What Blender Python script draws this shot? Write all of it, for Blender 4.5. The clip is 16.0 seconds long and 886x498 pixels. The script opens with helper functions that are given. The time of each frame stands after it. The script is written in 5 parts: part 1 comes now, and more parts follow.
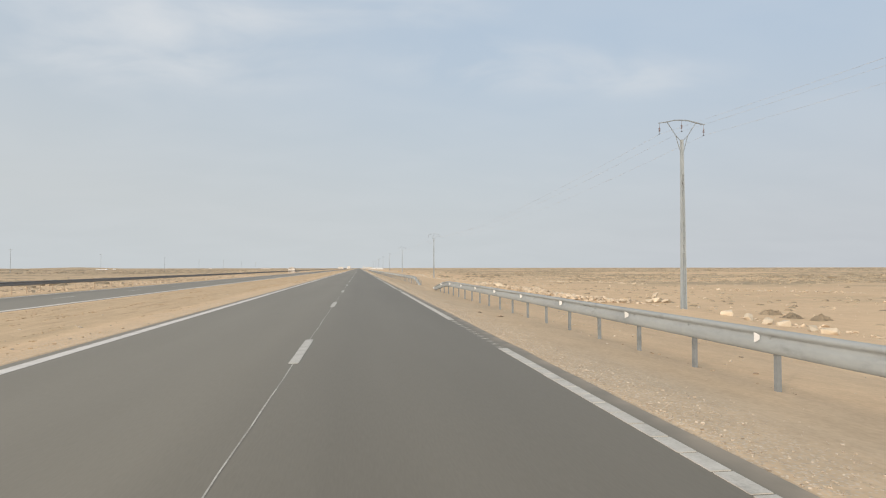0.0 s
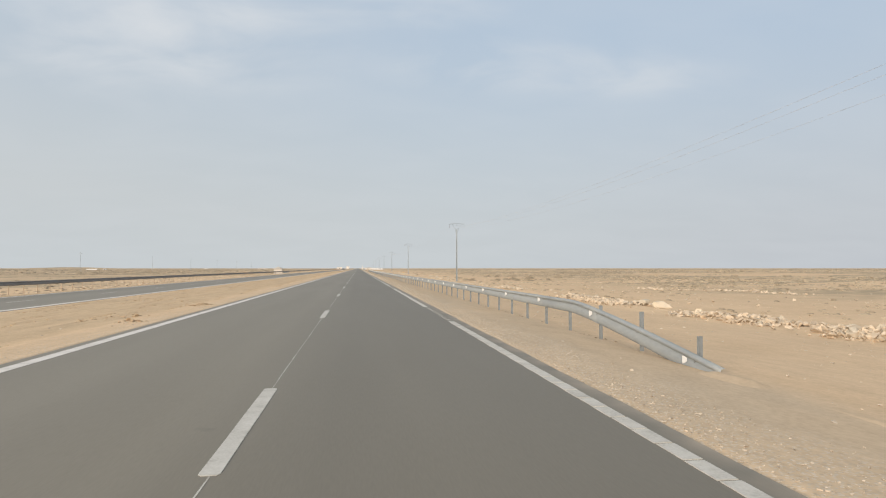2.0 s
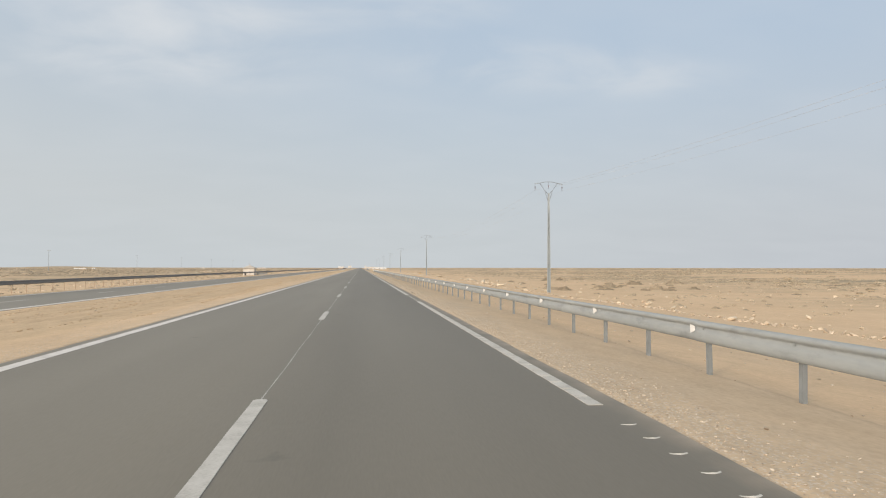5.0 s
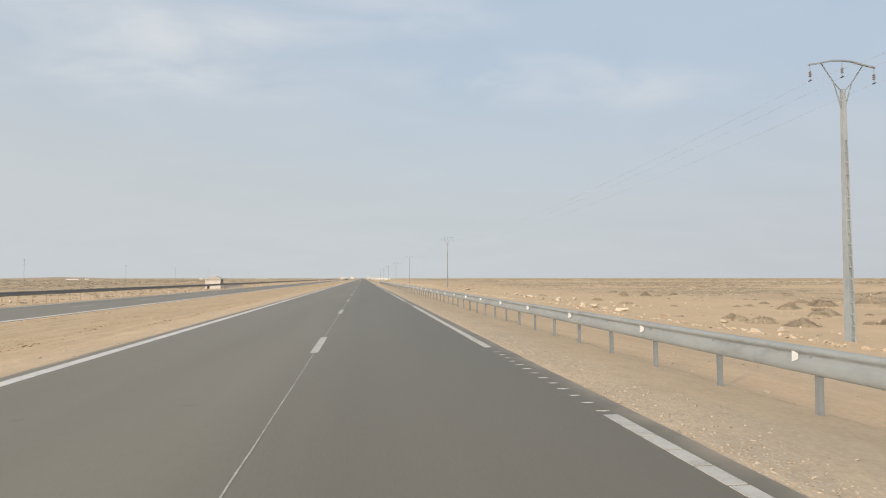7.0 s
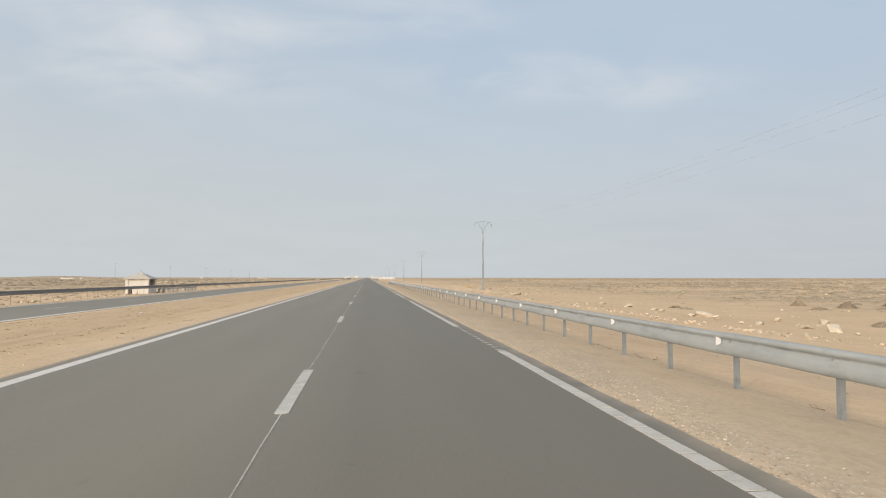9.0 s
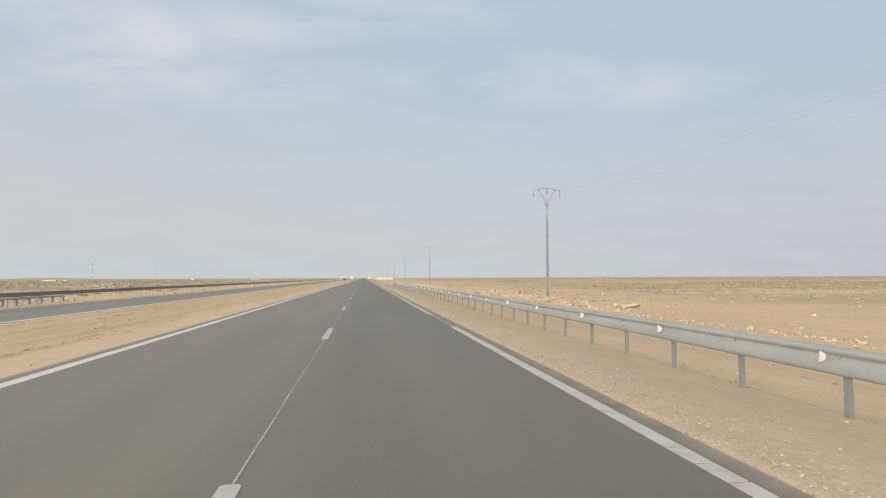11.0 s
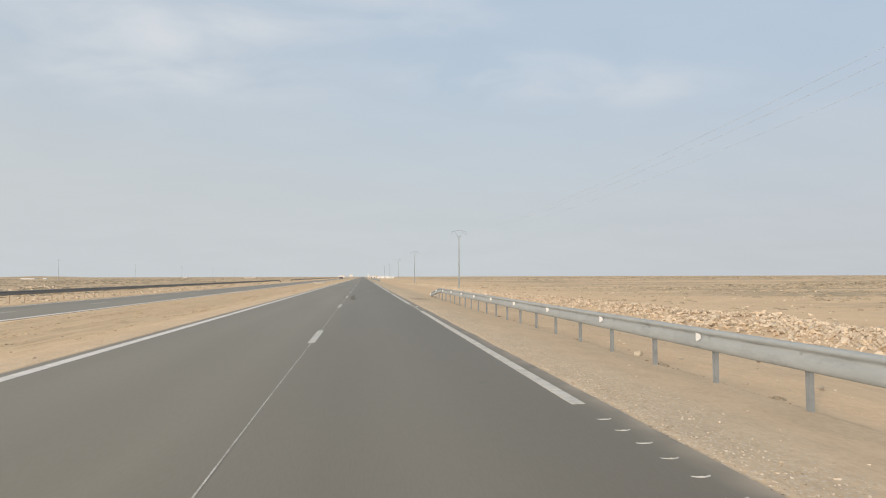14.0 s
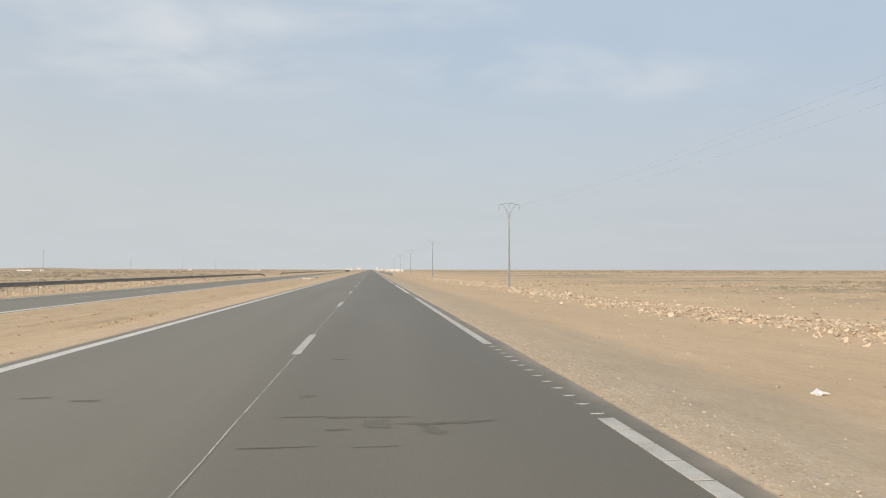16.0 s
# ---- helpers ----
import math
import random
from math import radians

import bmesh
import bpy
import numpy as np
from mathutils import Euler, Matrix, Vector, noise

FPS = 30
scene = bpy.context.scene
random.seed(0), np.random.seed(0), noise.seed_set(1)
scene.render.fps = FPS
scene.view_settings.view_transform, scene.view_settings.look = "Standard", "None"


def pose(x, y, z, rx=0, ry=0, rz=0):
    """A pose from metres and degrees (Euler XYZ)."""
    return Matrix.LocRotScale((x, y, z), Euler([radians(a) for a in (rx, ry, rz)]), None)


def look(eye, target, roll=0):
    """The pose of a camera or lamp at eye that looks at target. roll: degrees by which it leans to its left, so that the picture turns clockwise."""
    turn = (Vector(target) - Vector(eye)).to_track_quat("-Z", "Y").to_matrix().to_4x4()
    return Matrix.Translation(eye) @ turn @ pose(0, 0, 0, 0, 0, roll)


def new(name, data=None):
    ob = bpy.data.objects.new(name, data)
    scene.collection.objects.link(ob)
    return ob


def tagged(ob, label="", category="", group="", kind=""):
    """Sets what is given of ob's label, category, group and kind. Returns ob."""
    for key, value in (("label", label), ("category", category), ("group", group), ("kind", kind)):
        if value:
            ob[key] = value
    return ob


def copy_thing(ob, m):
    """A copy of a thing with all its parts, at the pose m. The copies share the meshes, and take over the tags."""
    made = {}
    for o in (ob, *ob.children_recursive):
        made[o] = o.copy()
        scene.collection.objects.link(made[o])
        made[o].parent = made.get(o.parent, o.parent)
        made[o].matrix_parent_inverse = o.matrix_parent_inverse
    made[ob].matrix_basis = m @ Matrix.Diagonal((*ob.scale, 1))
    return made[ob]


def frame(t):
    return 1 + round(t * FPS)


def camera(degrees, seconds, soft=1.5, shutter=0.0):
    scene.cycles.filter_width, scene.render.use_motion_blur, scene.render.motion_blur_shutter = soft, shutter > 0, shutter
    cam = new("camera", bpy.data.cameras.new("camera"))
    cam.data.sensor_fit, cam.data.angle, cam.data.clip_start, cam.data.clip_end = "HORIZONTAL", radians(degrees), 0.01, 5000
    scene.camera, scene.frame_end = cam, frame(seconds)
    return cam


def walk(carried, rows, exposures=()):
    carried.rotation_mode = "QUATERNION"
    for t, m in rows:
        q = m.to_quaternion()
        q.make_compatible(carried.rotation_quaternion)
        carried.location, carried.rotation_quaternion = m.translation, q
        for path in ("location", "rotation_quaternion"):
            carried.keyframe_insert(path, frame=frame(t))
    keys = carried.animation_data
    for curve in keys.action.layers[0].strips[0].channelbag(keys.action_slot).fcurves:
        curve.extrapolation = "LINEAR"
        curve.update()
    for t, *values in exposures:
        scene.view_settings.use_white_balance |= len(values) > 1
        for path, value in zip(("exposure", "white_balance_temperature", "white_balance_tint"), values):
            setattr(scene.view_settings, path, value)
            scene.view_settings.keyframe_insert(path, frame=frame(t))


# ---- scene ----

# ---- camera ----
EYE = 1.37
PATH = (
    # seconds, x, y, yaw, pitch, roll
    (0, 0.969, -0.17, -7.699, 1.733, 0.080),
    (0.5, 0.946, 10.87, -7.780, 1.735, 0.101),
    (1, 0.940, 21.90, -7.858, 1.784, 0.120),
    (1.5, 0.967, 32.93, -7.835, 1.785, 0.059),
    (2, 1.012, 43.95, -7.785, 1.765, 0.000),
    (2.5, 1.063, 54.96, -7.793, 1.715, -0.015),
    (3, 1.114, 65.97, -7.764, 1.685, -0.030),
    (3.5, 1.119, 76.97, -7.688, 1.595, -0.108),
    (4, 1.103, 87.96, -7.585, 1.406, -0.118),
    (6.5, 0.957, 142.85, -7.576, 2.561, 0.037),
    (7, 0.921, 153.81, -7.336, 2.676, 0.021),
    (7.5, 0.903, 164.76, -7.095, 2.648, -0.018),
    (8, 0.907, 175.70, -6.962, 2.610, 0.009),
    (8.5, 0.915, 186.64, -6.936, 2.668, 0.010),
    (9, 0.887, 197.58, -6.965, 2.628, -0.068),
    (11.5, 0.907, 252.16, -7.339, 2.629, 0.227),
    (12, 0.912, 263.06, -7.397, 2.616, 0.167),
    (12.5, 0.945, 273.95, -7.438, 2.556, 0.129),
    (13, 0.993, 284.83, -7.440, 2.457, 0.123),
    (13.5, 1.036, 295.71, -7.392, 2.485, 0.137),
    (14, 1.095, 306.58, -7.338, 2.513, 0.150),
    (14.5, 1.155, 317.45, -7.258, 2.428, 0.101),
    (15, 1.185, 328.31, -7.103, 2.426, 0.050),
    (15.5, 1.217, 339.17, -6.876, 2.207, -0.026),
    (16, 1.235, 350.02, -6.600, 1.890, -0.100),
)
cam = camera(70.96, 16.0, soft=1.15)
walk(cam, [(t, pose(x, y, EYE, 90 + pitch, roll, yaw)) for t, x, y, yaw, pitch, roll in PATH])

# ---- world and sun ----
SUN_SIDE = radians(41)       # from straight behind towards the left
SUN_TURN = radians(180) + SUN_SIDE      # the sun stands behind and to the left
SUN_RISE = radians(11)
world = bpy.data.worlds.new("hazy_sky")
scene.world = world
world.use_nodes = True


def build_sky():
    nt = world.node_tree
    nt.nodes.clear()
    n = nt.nodes.new
    link = nt.links.new
    out = n("ShaderNodeOutputWorld")
    bg = n("ShaderNodeBackground")
    sky = n("ShaderNodeTexSky")
    sky.sky_type = "NISHITA"
    sky.sun_disc = False
    sky.sun_elevation = SUN_RISE
    sky.sun_rotation = SUN_TURN
    sky.dust_density = 2.0
    scale = n("ShaderNodeVectorMath")
    scale.operation = "SCALE"
    scale.inputs["Scale"].default_value = 0.10
    link(sky.outputs[0], scale.inputs[0])
    coord = n("ShaderNodeTexCoord")
    sep = n("ShaderNodeSeparateXYZ")
    link(coord.outputs["Generated"], sep.inputs[0])
    # cloud layer seen in perspective: direction divided by its height
    up = n("ShaderNodeMath")
    up.operation = "MAXIMUM"
    up.inputs[1].default_value = 0.0
    link(sep.outputs["Z"], up.inputs[0])
    lift = n("ShaderNodeMath")
    lift.operation = "ADD"
    lift.inputs[1].default_value = 0.22
    link(up.outputs[0], lift.inputs[0])
    plane = n("ShaderNodeVectorMath")
    plane.operation = "DIVIDE"
    link(coord.outputs["Generated"], plane.inputs[0])
    comb = n("ShaderNodeCombineXYZ")
    for k in range(3):
        link(lift.outputs[0], comb.inputs[k])
    link(comb.outputs[0], plane.inputs[1])
    place = n("ShaderNodeMapping")
    place.inputs["Location"].default_value = (1.7, 0.4, 0.0)
    place.inputs["Scale"].default_value = (1.0, 1.5, 0.0)
    link(plane.outputs[0], place.inputs[0])
    cloud = n("ShaderNodeTexNoise")
    cloud.inputs["Scale"].default_value = 2.2
    cloud.inputs["Detail"].default_value = 5.0
    cloud.inputs["Roughness"].default_value = 0.5
    cloud.inputs["Distortion"].default_value = 0.4
    link(place.outputs[0], cloud.inputs["Vector"])
    veil = n("ShaderNodeMapRange")
    veil.inputs["From Min"].default_value = 0.38
    veil.inputs["From Max"].default_value = 0.66
    veil.inputs["To Min"].default_value = 0.0
    veil.inputs["To Max"].default_value = 1.0
    link(cloud.outputs[0], veil.inputs["Value"])
    # dust haze thickens towards the horizon
    haze = n("ShaderNodeMapRange")
    haze.interpolation_type = "SMOOTHSTEP"
    haze.inputs["From Min"].default_value = 0.0
    haze.inputs["From Max"].default_value = 0.42
    haze.inputs["To Min"].default_value = 0.95
    haze.inputs["To Max"].default_value = 0.22
    link(up.outputs[0], haze.inputs["Value"])
    blue = n("ShaderNodeMix")
    blue.data_type = "RGBA"
    blue.inputs["B"].default_value = (0.42, 0.53, 0.67, 1)
    blue.inputs["Factor"].default_value = 0.75
    link(scale.outputs[0], blue.inputs["A"])
    grey = n("ShaderNodeMix")
    grey.data_type = "RGBA"
    grey.inputs["B"].default_value = (0.49, 0.524, 0.541, 1)
    link(blue.outputs["Result"], grey.inputs["A"])
    dull = n("ShaderNodeMapRange")
    dull.interpolation_type = "SMOOTHSTEP"
    dull.inputs["From Min"].default_value = 0.1
    dull.inputs["From Max"].default_value = 0.75
    link(sep.outputs["X"], dull.inputs["Value"])
    mist = n("ShaderNodeMix")
    mist.data_type = "RGBA"
    mist.inputs["A"].default_value = (0.48, 0.511, 0.527, 1)
    mist.inputs["B"].default_value = (0.455, 0.478, 0.505, 1)
    link(dull.outputs[0], mist.inputs["Factor"])
    link(mist.outputs["Result"], grey.inputs["B"])
    # the veil is whiter towards the sun's side
    side = n("ShaderNodeMapRange")
    side.interpolation_type = "SMOOTHSTEP"
    side.inputs["From Min"].default_value = 0.35
    side.inputs["From Max"].default_value = -0.6
    side.inputs["To Max"].default_value = 0.2
    link(sep.outputs["X"], side.inputs["Value"])
    whole = n("ShaderNodeMath")
    whole.operation = "ADD"
    whole.use_clamp = True
    link(haze.outputs[0], whole.inputs[0])
    link(side.outputs[0], whole.inputs[1])
    link(whole.outputs[0], grey.inputs["Factor"])
    # thin white cloud: faint everywhere, thicker in two soft drifts ahead
    ahead = n("ShaderNodeMath")
    ahead.operation = "MAXIMUM"
    ahead.inputs[1].default_value = 0.05
    link(sep.outputs["Y"], ahead.inputs[0])
    gnomon = n("ShaderNodeVectorMath")
    gnomon.operation = "DIVIDE"
    link(coord.outputs["Generated"], gnomon.inputs[0])
    three = n("ShaderNodeCombineXYZ")
    for k in range(3):
        link(ahead.outputs[0], three.inputs[k])
    link(three.outputs[0], gnomon.inputs[1])
    amount = None
    for mid, half, top in (((-0.32, 0.37), (0.34, 0.115), 1.0), ((0.32, 0.335), (0.34, 0.05), 0.85), ((0.02, 0.43), (0.22, 0.06), 0.6)):
        spot = n("ShaderNodeMapping")
        spot.vector_type = "POINT"
        spot.inputs["Location"].default_value = (-mid[0] / half[0], 0, -mid[1] / half[1])
        spot.inputs["Scale"].default_value = (1 / half[0], 0, 1 / half[1])
        link(gnomon.outputs[0], spot.inputs[0])
        size = n("ShaderNodeVectorMath")
        size.operation = "LENGTH"
        link(spot.outputs[0], size.inputs[0])
        fall = n("ShaderNodeMapRange")
        fall.interpolation_type = "SMOOTHSTEP"
        fall.inputs["From Min"].default_value = 1.25
        fall.inputs["From Max"].default_value = 0.25
        fall.inputs["To Max"].default_value = top
        link(size.outputs["Value"], fall.inputs["Value"])
        if amount is None:
            amount = fall.outputs[0]
        else:
            more = n("ShaderNodeMath")
            more.operation = "MAXIMUM"
            link(amount, more.inputs[0])
            link(fall.outputs[0], more.inputs[1])
            amount = more.outputs[0]
    thick = n("ShaderNodeMath")
    thick.operation = "MULTIPLY_ADD"
    thick.inputs[1].default_value = 0.75
    thick.inputs[2].default_value = 0.10
    link(amount, thick.inputs[0])
    share = n("ShaderNodeMath")
    share.operation = "MULTIPLY"
    link(veil.outputs[0], share.inputs[0])
    link(thick.outputs[0], share.inputs[1])
    cover = n("ShaderNodeMix")
    cover.data_type = "RGBA"
    cover.inputs["B"].default_value = (0.585, 0.61, 0.635, 1)
    link(share.outputs[0], cover.inputs["Factor"])
    link(grey.outputs["Result"], cover.inputs["A"])
    # the thin cloud glows broadly round the sun
    facing = n("ShaderNodeVectorMath")
    facing.operation = "DOT_PRODUCT"
    facing.inputs[1].default_value = (-math.sin(SUN_SIDE) * math.cos(SUN_RISE), -math.cos(SUN_SIDE) * math.cos(SUN_RISE), math.sin(SUN_RISE))
    link(coord.outputs["Generated"], facing.inputs[0])
    glow = n("ShaderNodeMapRange")
    glow.interpolation_type = "SMOOTHSTEP"
    glow.inputs["From Min"].default_value = -0.36
    glow.inputs["From Max"].default_value = 1.0
    glow.inputs["To Min"].default_value = 0.0
    glow.inputs["To Max"].default_value = 1.0
    link(facing.outputs["Value"], glow.inputs["Value"])
    warm = n("ShaderNodeMix")
    warm.data_type = "RGBA"
    warm.inputs["A"].default_value = (1, 1, 1, 1)
    warm.inputs["B"].default_value = (3.20, 2.66, 2.18, 1)
    link(glow.outputs[0], warm.inputs["Factor"])
    tint = n("ShaderNodeMix")
    tint.data_type = "RGBA"
    tint.blend_type = "MULTIPLY"
    tint.inputs["Factor"].default_value = 1.0
    link(cover.outputs["Result"], tint.inputs["A"])
    link(warm.outputs["Result"], tint.inputs["B"])
    link(tint.outputs["Result"], bg.inputs["Color"])
    link(bg.outputs[0], out.inputs[0])


build_sky()
sun = new("sun", bpy.data.lights.new("sun", "SUN"))
sun.data.energy = 2.1
sun.data.angle = radians(1.3)
sun.data.color = (1.0, 0.85, 0.70)
sun.matrix_world = look((-30 * math.sin(SUN_SIDE), -30 * math.cos(SUN_SIDE), 30 * math.tan(SUN_RISE)), (0, 0, 0))
scene.view_settings.exposure = 0.245


# ---- materials ----
def material(name, colours, size=1.0, rough=0.85, metal=0.0, bump=0.2, fine=40.0, contrast=(0.35, 0.65), stretch=(1, 1, 1),
             per_piece=0.0, spec=0.3, distance=0.01, per_island=0.0):
    """Two scales of noise between the given colours, with fine relief. size: metres of the coarse pattern."""
    m = bpy.data.materials.new(name)
    m.use_nodes = True
    nt = m.node_tree
    nt.nodes.clear()
    n, link = nt.nodes.new, nt.links.new
    out, sh = n("ShaderNodeOutputMaterial"), n("ShaderNodeBsdfPrincipled")
    link(sh.outputs[0], out.inputs[0])
    sh.inputs["Roughness"].default_value = rough
    sh.inputs["Metallic"].default_value = metal
    sh.inputs["Specular IOR Level"].default_value = spec
    geo = n("ShaderNodeNewGeometry")
    mp = n("ShaderNodeMapping")
    mp.inputs["Scale"].default_value = stretch
    link(geo.outputs["Position"], mp.inputs[0])
    coarse = n("ShaderNodeTexNoise")
    coarse.inputs["Scale"].default_value = 1.0 / size
    coarse.inputs["Detail"].default_value = 6.0
    coarse.inputs["Roughness"].default_value = 0.6
    link(mp.outputs[0], coarse.inputs["Vector"])
    grain = n("ShaderNodeTexNoise")
    grain.inputs["Scale"].default_value = fine
    grain.inputs["Detail"].default_value = 3.0
    link(mp.outputs[0], grain.inputs["Vector"])
    both = n("ShaderNodeMix")
    both.data_type = "FLOAT"
    both.inputs["Factor"].default_value = 0.35
    link(coarse.outputs[0], both.inputs["A"])
    link(grain.outputs[0], both.inputs["B"])
    ramp = n("ShaderNodeValToRGB")
    lo, hi = contrast
    ramp.color_ramp.elements[0].position = lo
    ramp.color_ramp.elements[1].position = hi
    ramp.color_ramp.elements[0].color = (*colours[0], 1)
    ramp.color_ramp.elements[1].color = (*colours[-1], 1)
    for k, c in enumerate(colours[1:-1]):
        e = ramp.color_ramp.elements.new(lo + (hi - lo) * (k + 1) / (len(colours) - 1))
        e.color = (*c, 1)
    last = ramp.outputs[0]
    link(both.outputs["Result"], ramp.inputs[0])
    if per_piece or per_island:
        info = n("ShaderNodeObjectInfo") if per_piece else n("ShaderNodeNewGeometry")
        rng = n("ShaderNodeMapRange")
        rng.inputs["To Min"].default_value = 1 - per_piece - per_island
        rng.inputs["To Max"].default_value = 1 + per_piece + per_island
        link(info.outputs["Random" if per_piece else "Random Per Island"], rng.inputs["Value"])
        mul = n("ShaderNodeVectorMath")
        mul.operation = "SCALE"
        link(last, mul.inputs[0])
        link(rng.outputs[0], mul.inputs["Scale"])
        last = mul.outputs[0]
    link(last, sh.inputs["Base Color"])
    if bump:
        b = n("ShaderNodeBump")
        b.inputs["Strength"].default_value = bump
        b.inputs["Distance"].default_value = distance
        link(both.outputs["Result"], b.inputs["Height"])
        link(b.outputs[0], sh.inputs["Normal"])
    return m


def ground_material():
    """Sand, with gravel trodden in beside the asphalt, broad paler and greyer reaches, and one oily patch on the verge."""
    m = material("desert_sand", [(0.515, 0.373, 0.236), (0.57, 0.417, 0.268), (0.61, 0.455, 0.298)], 5.0, 0.95, 0, 0.4, 7.0, (0.3, 0.7), (1, 0.8, 1), spec=0.1, distance=0.022)
    nt = m.node_tree
    n, link = nt.nodes.new, nt.links.new
    sh = next(k for k in nt.nodes if k.type == "BSDF_PRINCIPLED")
    sand = sh.inputs["Base Color"].links[0].from_socket
    geo = n("ShaderNodeNewGeometry")
    sep = n("ShaderNodeSeparateXYZ")
    link(geo.outputs["Position"], sep.inputs[0])

    def ramp(value, a, b, lo=0.0, hi=1.0):
        r = n("ShaderNodeMapRange")
        for key, v in (("From Min", a), ("From Max", b), ("To Min", lo), ("To Max", hi)):
            r.inputs[key].default_value = v
        link(value, r.inputs["Value"])
        return r.outputs[0]

    def maths(op, a, b):
        k = n("ShaderNodeMath")
        k.operation = op
        for slot, v in enumerate((a, b)):
            if isinstance(v, float):
                k.inputs[slot].default_value = v
            else:
                link(v, k.inputs[slot])
        return k.outputs[0]

    def blend(fac, a, b):
        k = n("ShaderNodeMix")
        k.data_type = "RGBA"
        link(fac, k.inputs["Factor"])
        for key, v in (("A", a), ("B", b)):
            if isinstance(v, tuple):
                k.inputs[key].default_value = (*v, 1)
            else:
                link(v, k.inputs[key])
        return k.outputs["Result"]

    def cloudy(scale, detail, stretch):
        mp = n("ShaderNodeMapping")
        mp.inputs["Scale"].default_value = stretch
        link(geo.outputs["Position"], mp.inputs[0])
        k = n("ShaderNodeTexNoise")
        k.inputs["Scale"].default_value = scale
        k.inputs["Detail"].default_value = detail
        link(mp.outputs[0], k.inputs["Vector"])
        return k.outputs[0]

    # broad reaches of darker, scrubby soil out on the plain
    reach = ramp(cloudy(0.012, 5.0, (0.35, 1, 1)), 0.47, 0.62)
    far = maths("MAXIMUM", ramp(sep.outputs["X"], 32.0, 75.0), ramp(sep.outputs["X"], -25.0, -50.0))
    colour = blend(maths("MULTIPLY", maths("MAXIMUM", reach, ramp(sep.outputs["X"], -24.0, -60.0, 0.0, 0.75)), maths("MULTIPLY", far, 0.7)), sand, (0.395, 0.308, 0.208))
    # thin bands of low growth that follow the lie of the plain
    band = ramp(cloudy(0.05, 4.0, (0.18, 1, 1)), 0.48, 0.57)
    colour = blend(maths("MULTIPLY", maths("MULTIPLY", band, ramp(cloudy(0.5, 3.0, (0.6, 1, 1)), 0.36, 0.55)), maths("MULTIPLY", far, 0.9)), colour, (0.26, 0.222, 0.155))
    # damp or turned-over streaks along the median
    streak = ramp(cloudy(1.0, 5.0, (1.4, 0.4, 1)), 0.55, 0.68)
    inside = maths("MULTIPLY", ramp(sep.outputs["X"], -5.0, -6.0), ramp(sep.outputs["X"], -14.4, -13.4))
    colour = blend(maths("MULTIPLY", inside, maths("ADD", maths("MULTIPLY", streak, 0.35), 0.5)), colour, (0.43, 0.328, 0.21))
    # drab strip between the asphalt and the rail posts
    drab = maths("MULTIPLY", ramp(sep.outputs["X"], 6.9, 5.9), ramp(sep.outputs["X"], 0.0, 3.0))
    colour = blend(maths("MULTIPLY", drab, ramp(cloudy(0.5, 4.0, (1, 0.4, 1)), 0.3, 0.7, 0.45, 0.9)), colour, (0.44, 0.35, 0.248))
    # gravel
    cell = n("ShaderNodeTexVoronoi")
    cell.inputs["Scale"].default_value = 30.0
    link(geo.outputs["Position"], cell.inputs["Vector"])
    tone = n("ShaderNodeValToRGB")
    tone.color_ramp.elements[0].color = (0.30, 0.25, 0.19, 1)
    tone.color_ramp.elements[1].color = (0.62, 0.56, 0.47, 1)
    link(cell.outputs["Color"], tone.inputs[0])
    wob = maths("MULTIPLY", maths("SUBTRACT", cloudy(1.2, 5.0, (1, 0.4, 1)), 0.5), 1.8)
    xr = maths("ADD", sep.outputs["X"], wob)
    right = maths("MULTIPLY", ramp(xr, 5.1, 4.1), ramp(sep.outputs["X"], 3.0, 3.5))
    left = maths("MULTIPLY", ramp(xr, -5.3, -4.3), ramp(sep.outputs["X"], -3.0, -3.5))
    mask = maths("MULTIPLY", maths("MAXIMUM", right, left), ramp(cell.outputs["Distance"], 0.55, 0.25))
    colour = blend(maths("MULTIPLY", mask, 0.75), colour, tone.outputs[0])
    # oily patch beside the end of the long rail
    away = n("ShaderNodeVectorMath")
    away.operation = "DISTANCE"
    flat_pos = n("ShaderNodeMapping")
    flat_pos.inputs["Scale"].default_value = (1.0, 0.40, 0.0)
    link(geo.outputs["Position"], flat_pos.inputs[0])
    link(flat_pos.outputs[0], away.inputs[0])
    away.inputs[1].default_value = (4.45, 345.3 * 0.40, 0.0)
    oily = ramp(maths("ADD", away.outputs["Value"], maths("MULTIPLY", cloudy(3.0, 5.0, (1, 0.6, 1)), 2.0)), 2.0, 1.0)
    colour = blend(maths("MULTIPLY", oily, 0.7), colour, (0.17, 0.145, 0.11))
    # scratches and wheel scuffs along the median
    scuff = maths("MULTIPLY", ramp(cloudy(1.0, 6.0, (5.0, 0.45, 1)), 0.56, 0.66), ramp(cloudy(0.25, 3.0, (1.5, 0.3, 1)), 0.42, 0.6))
    colour = blend(maths("MULTIPLY", inside, maths("MULTIPLY", scuff, 0.55)), colour, (0.33, 0.245, 0.155))
    # coarse grain of the sand
    grains = n("ShaderNodeVectorMath")
    grains.operation = "SCALE"
    link(colour, grains.inputs[0])
    link(maths("MULTIPLY", ramp(cloudy(16.0, 4.0, (1, 0.7, 1)), 0.3, 0.7, 0.92, 1.08), ramp(cloudy(2.3, 5.0, (1, 0.5, 1)), 0.3, 0.7, 0.94, 1.06)), grains.inputs["Scale"])
    link(grains.outputs[0], sh.inputs["Base Color"])
    return m


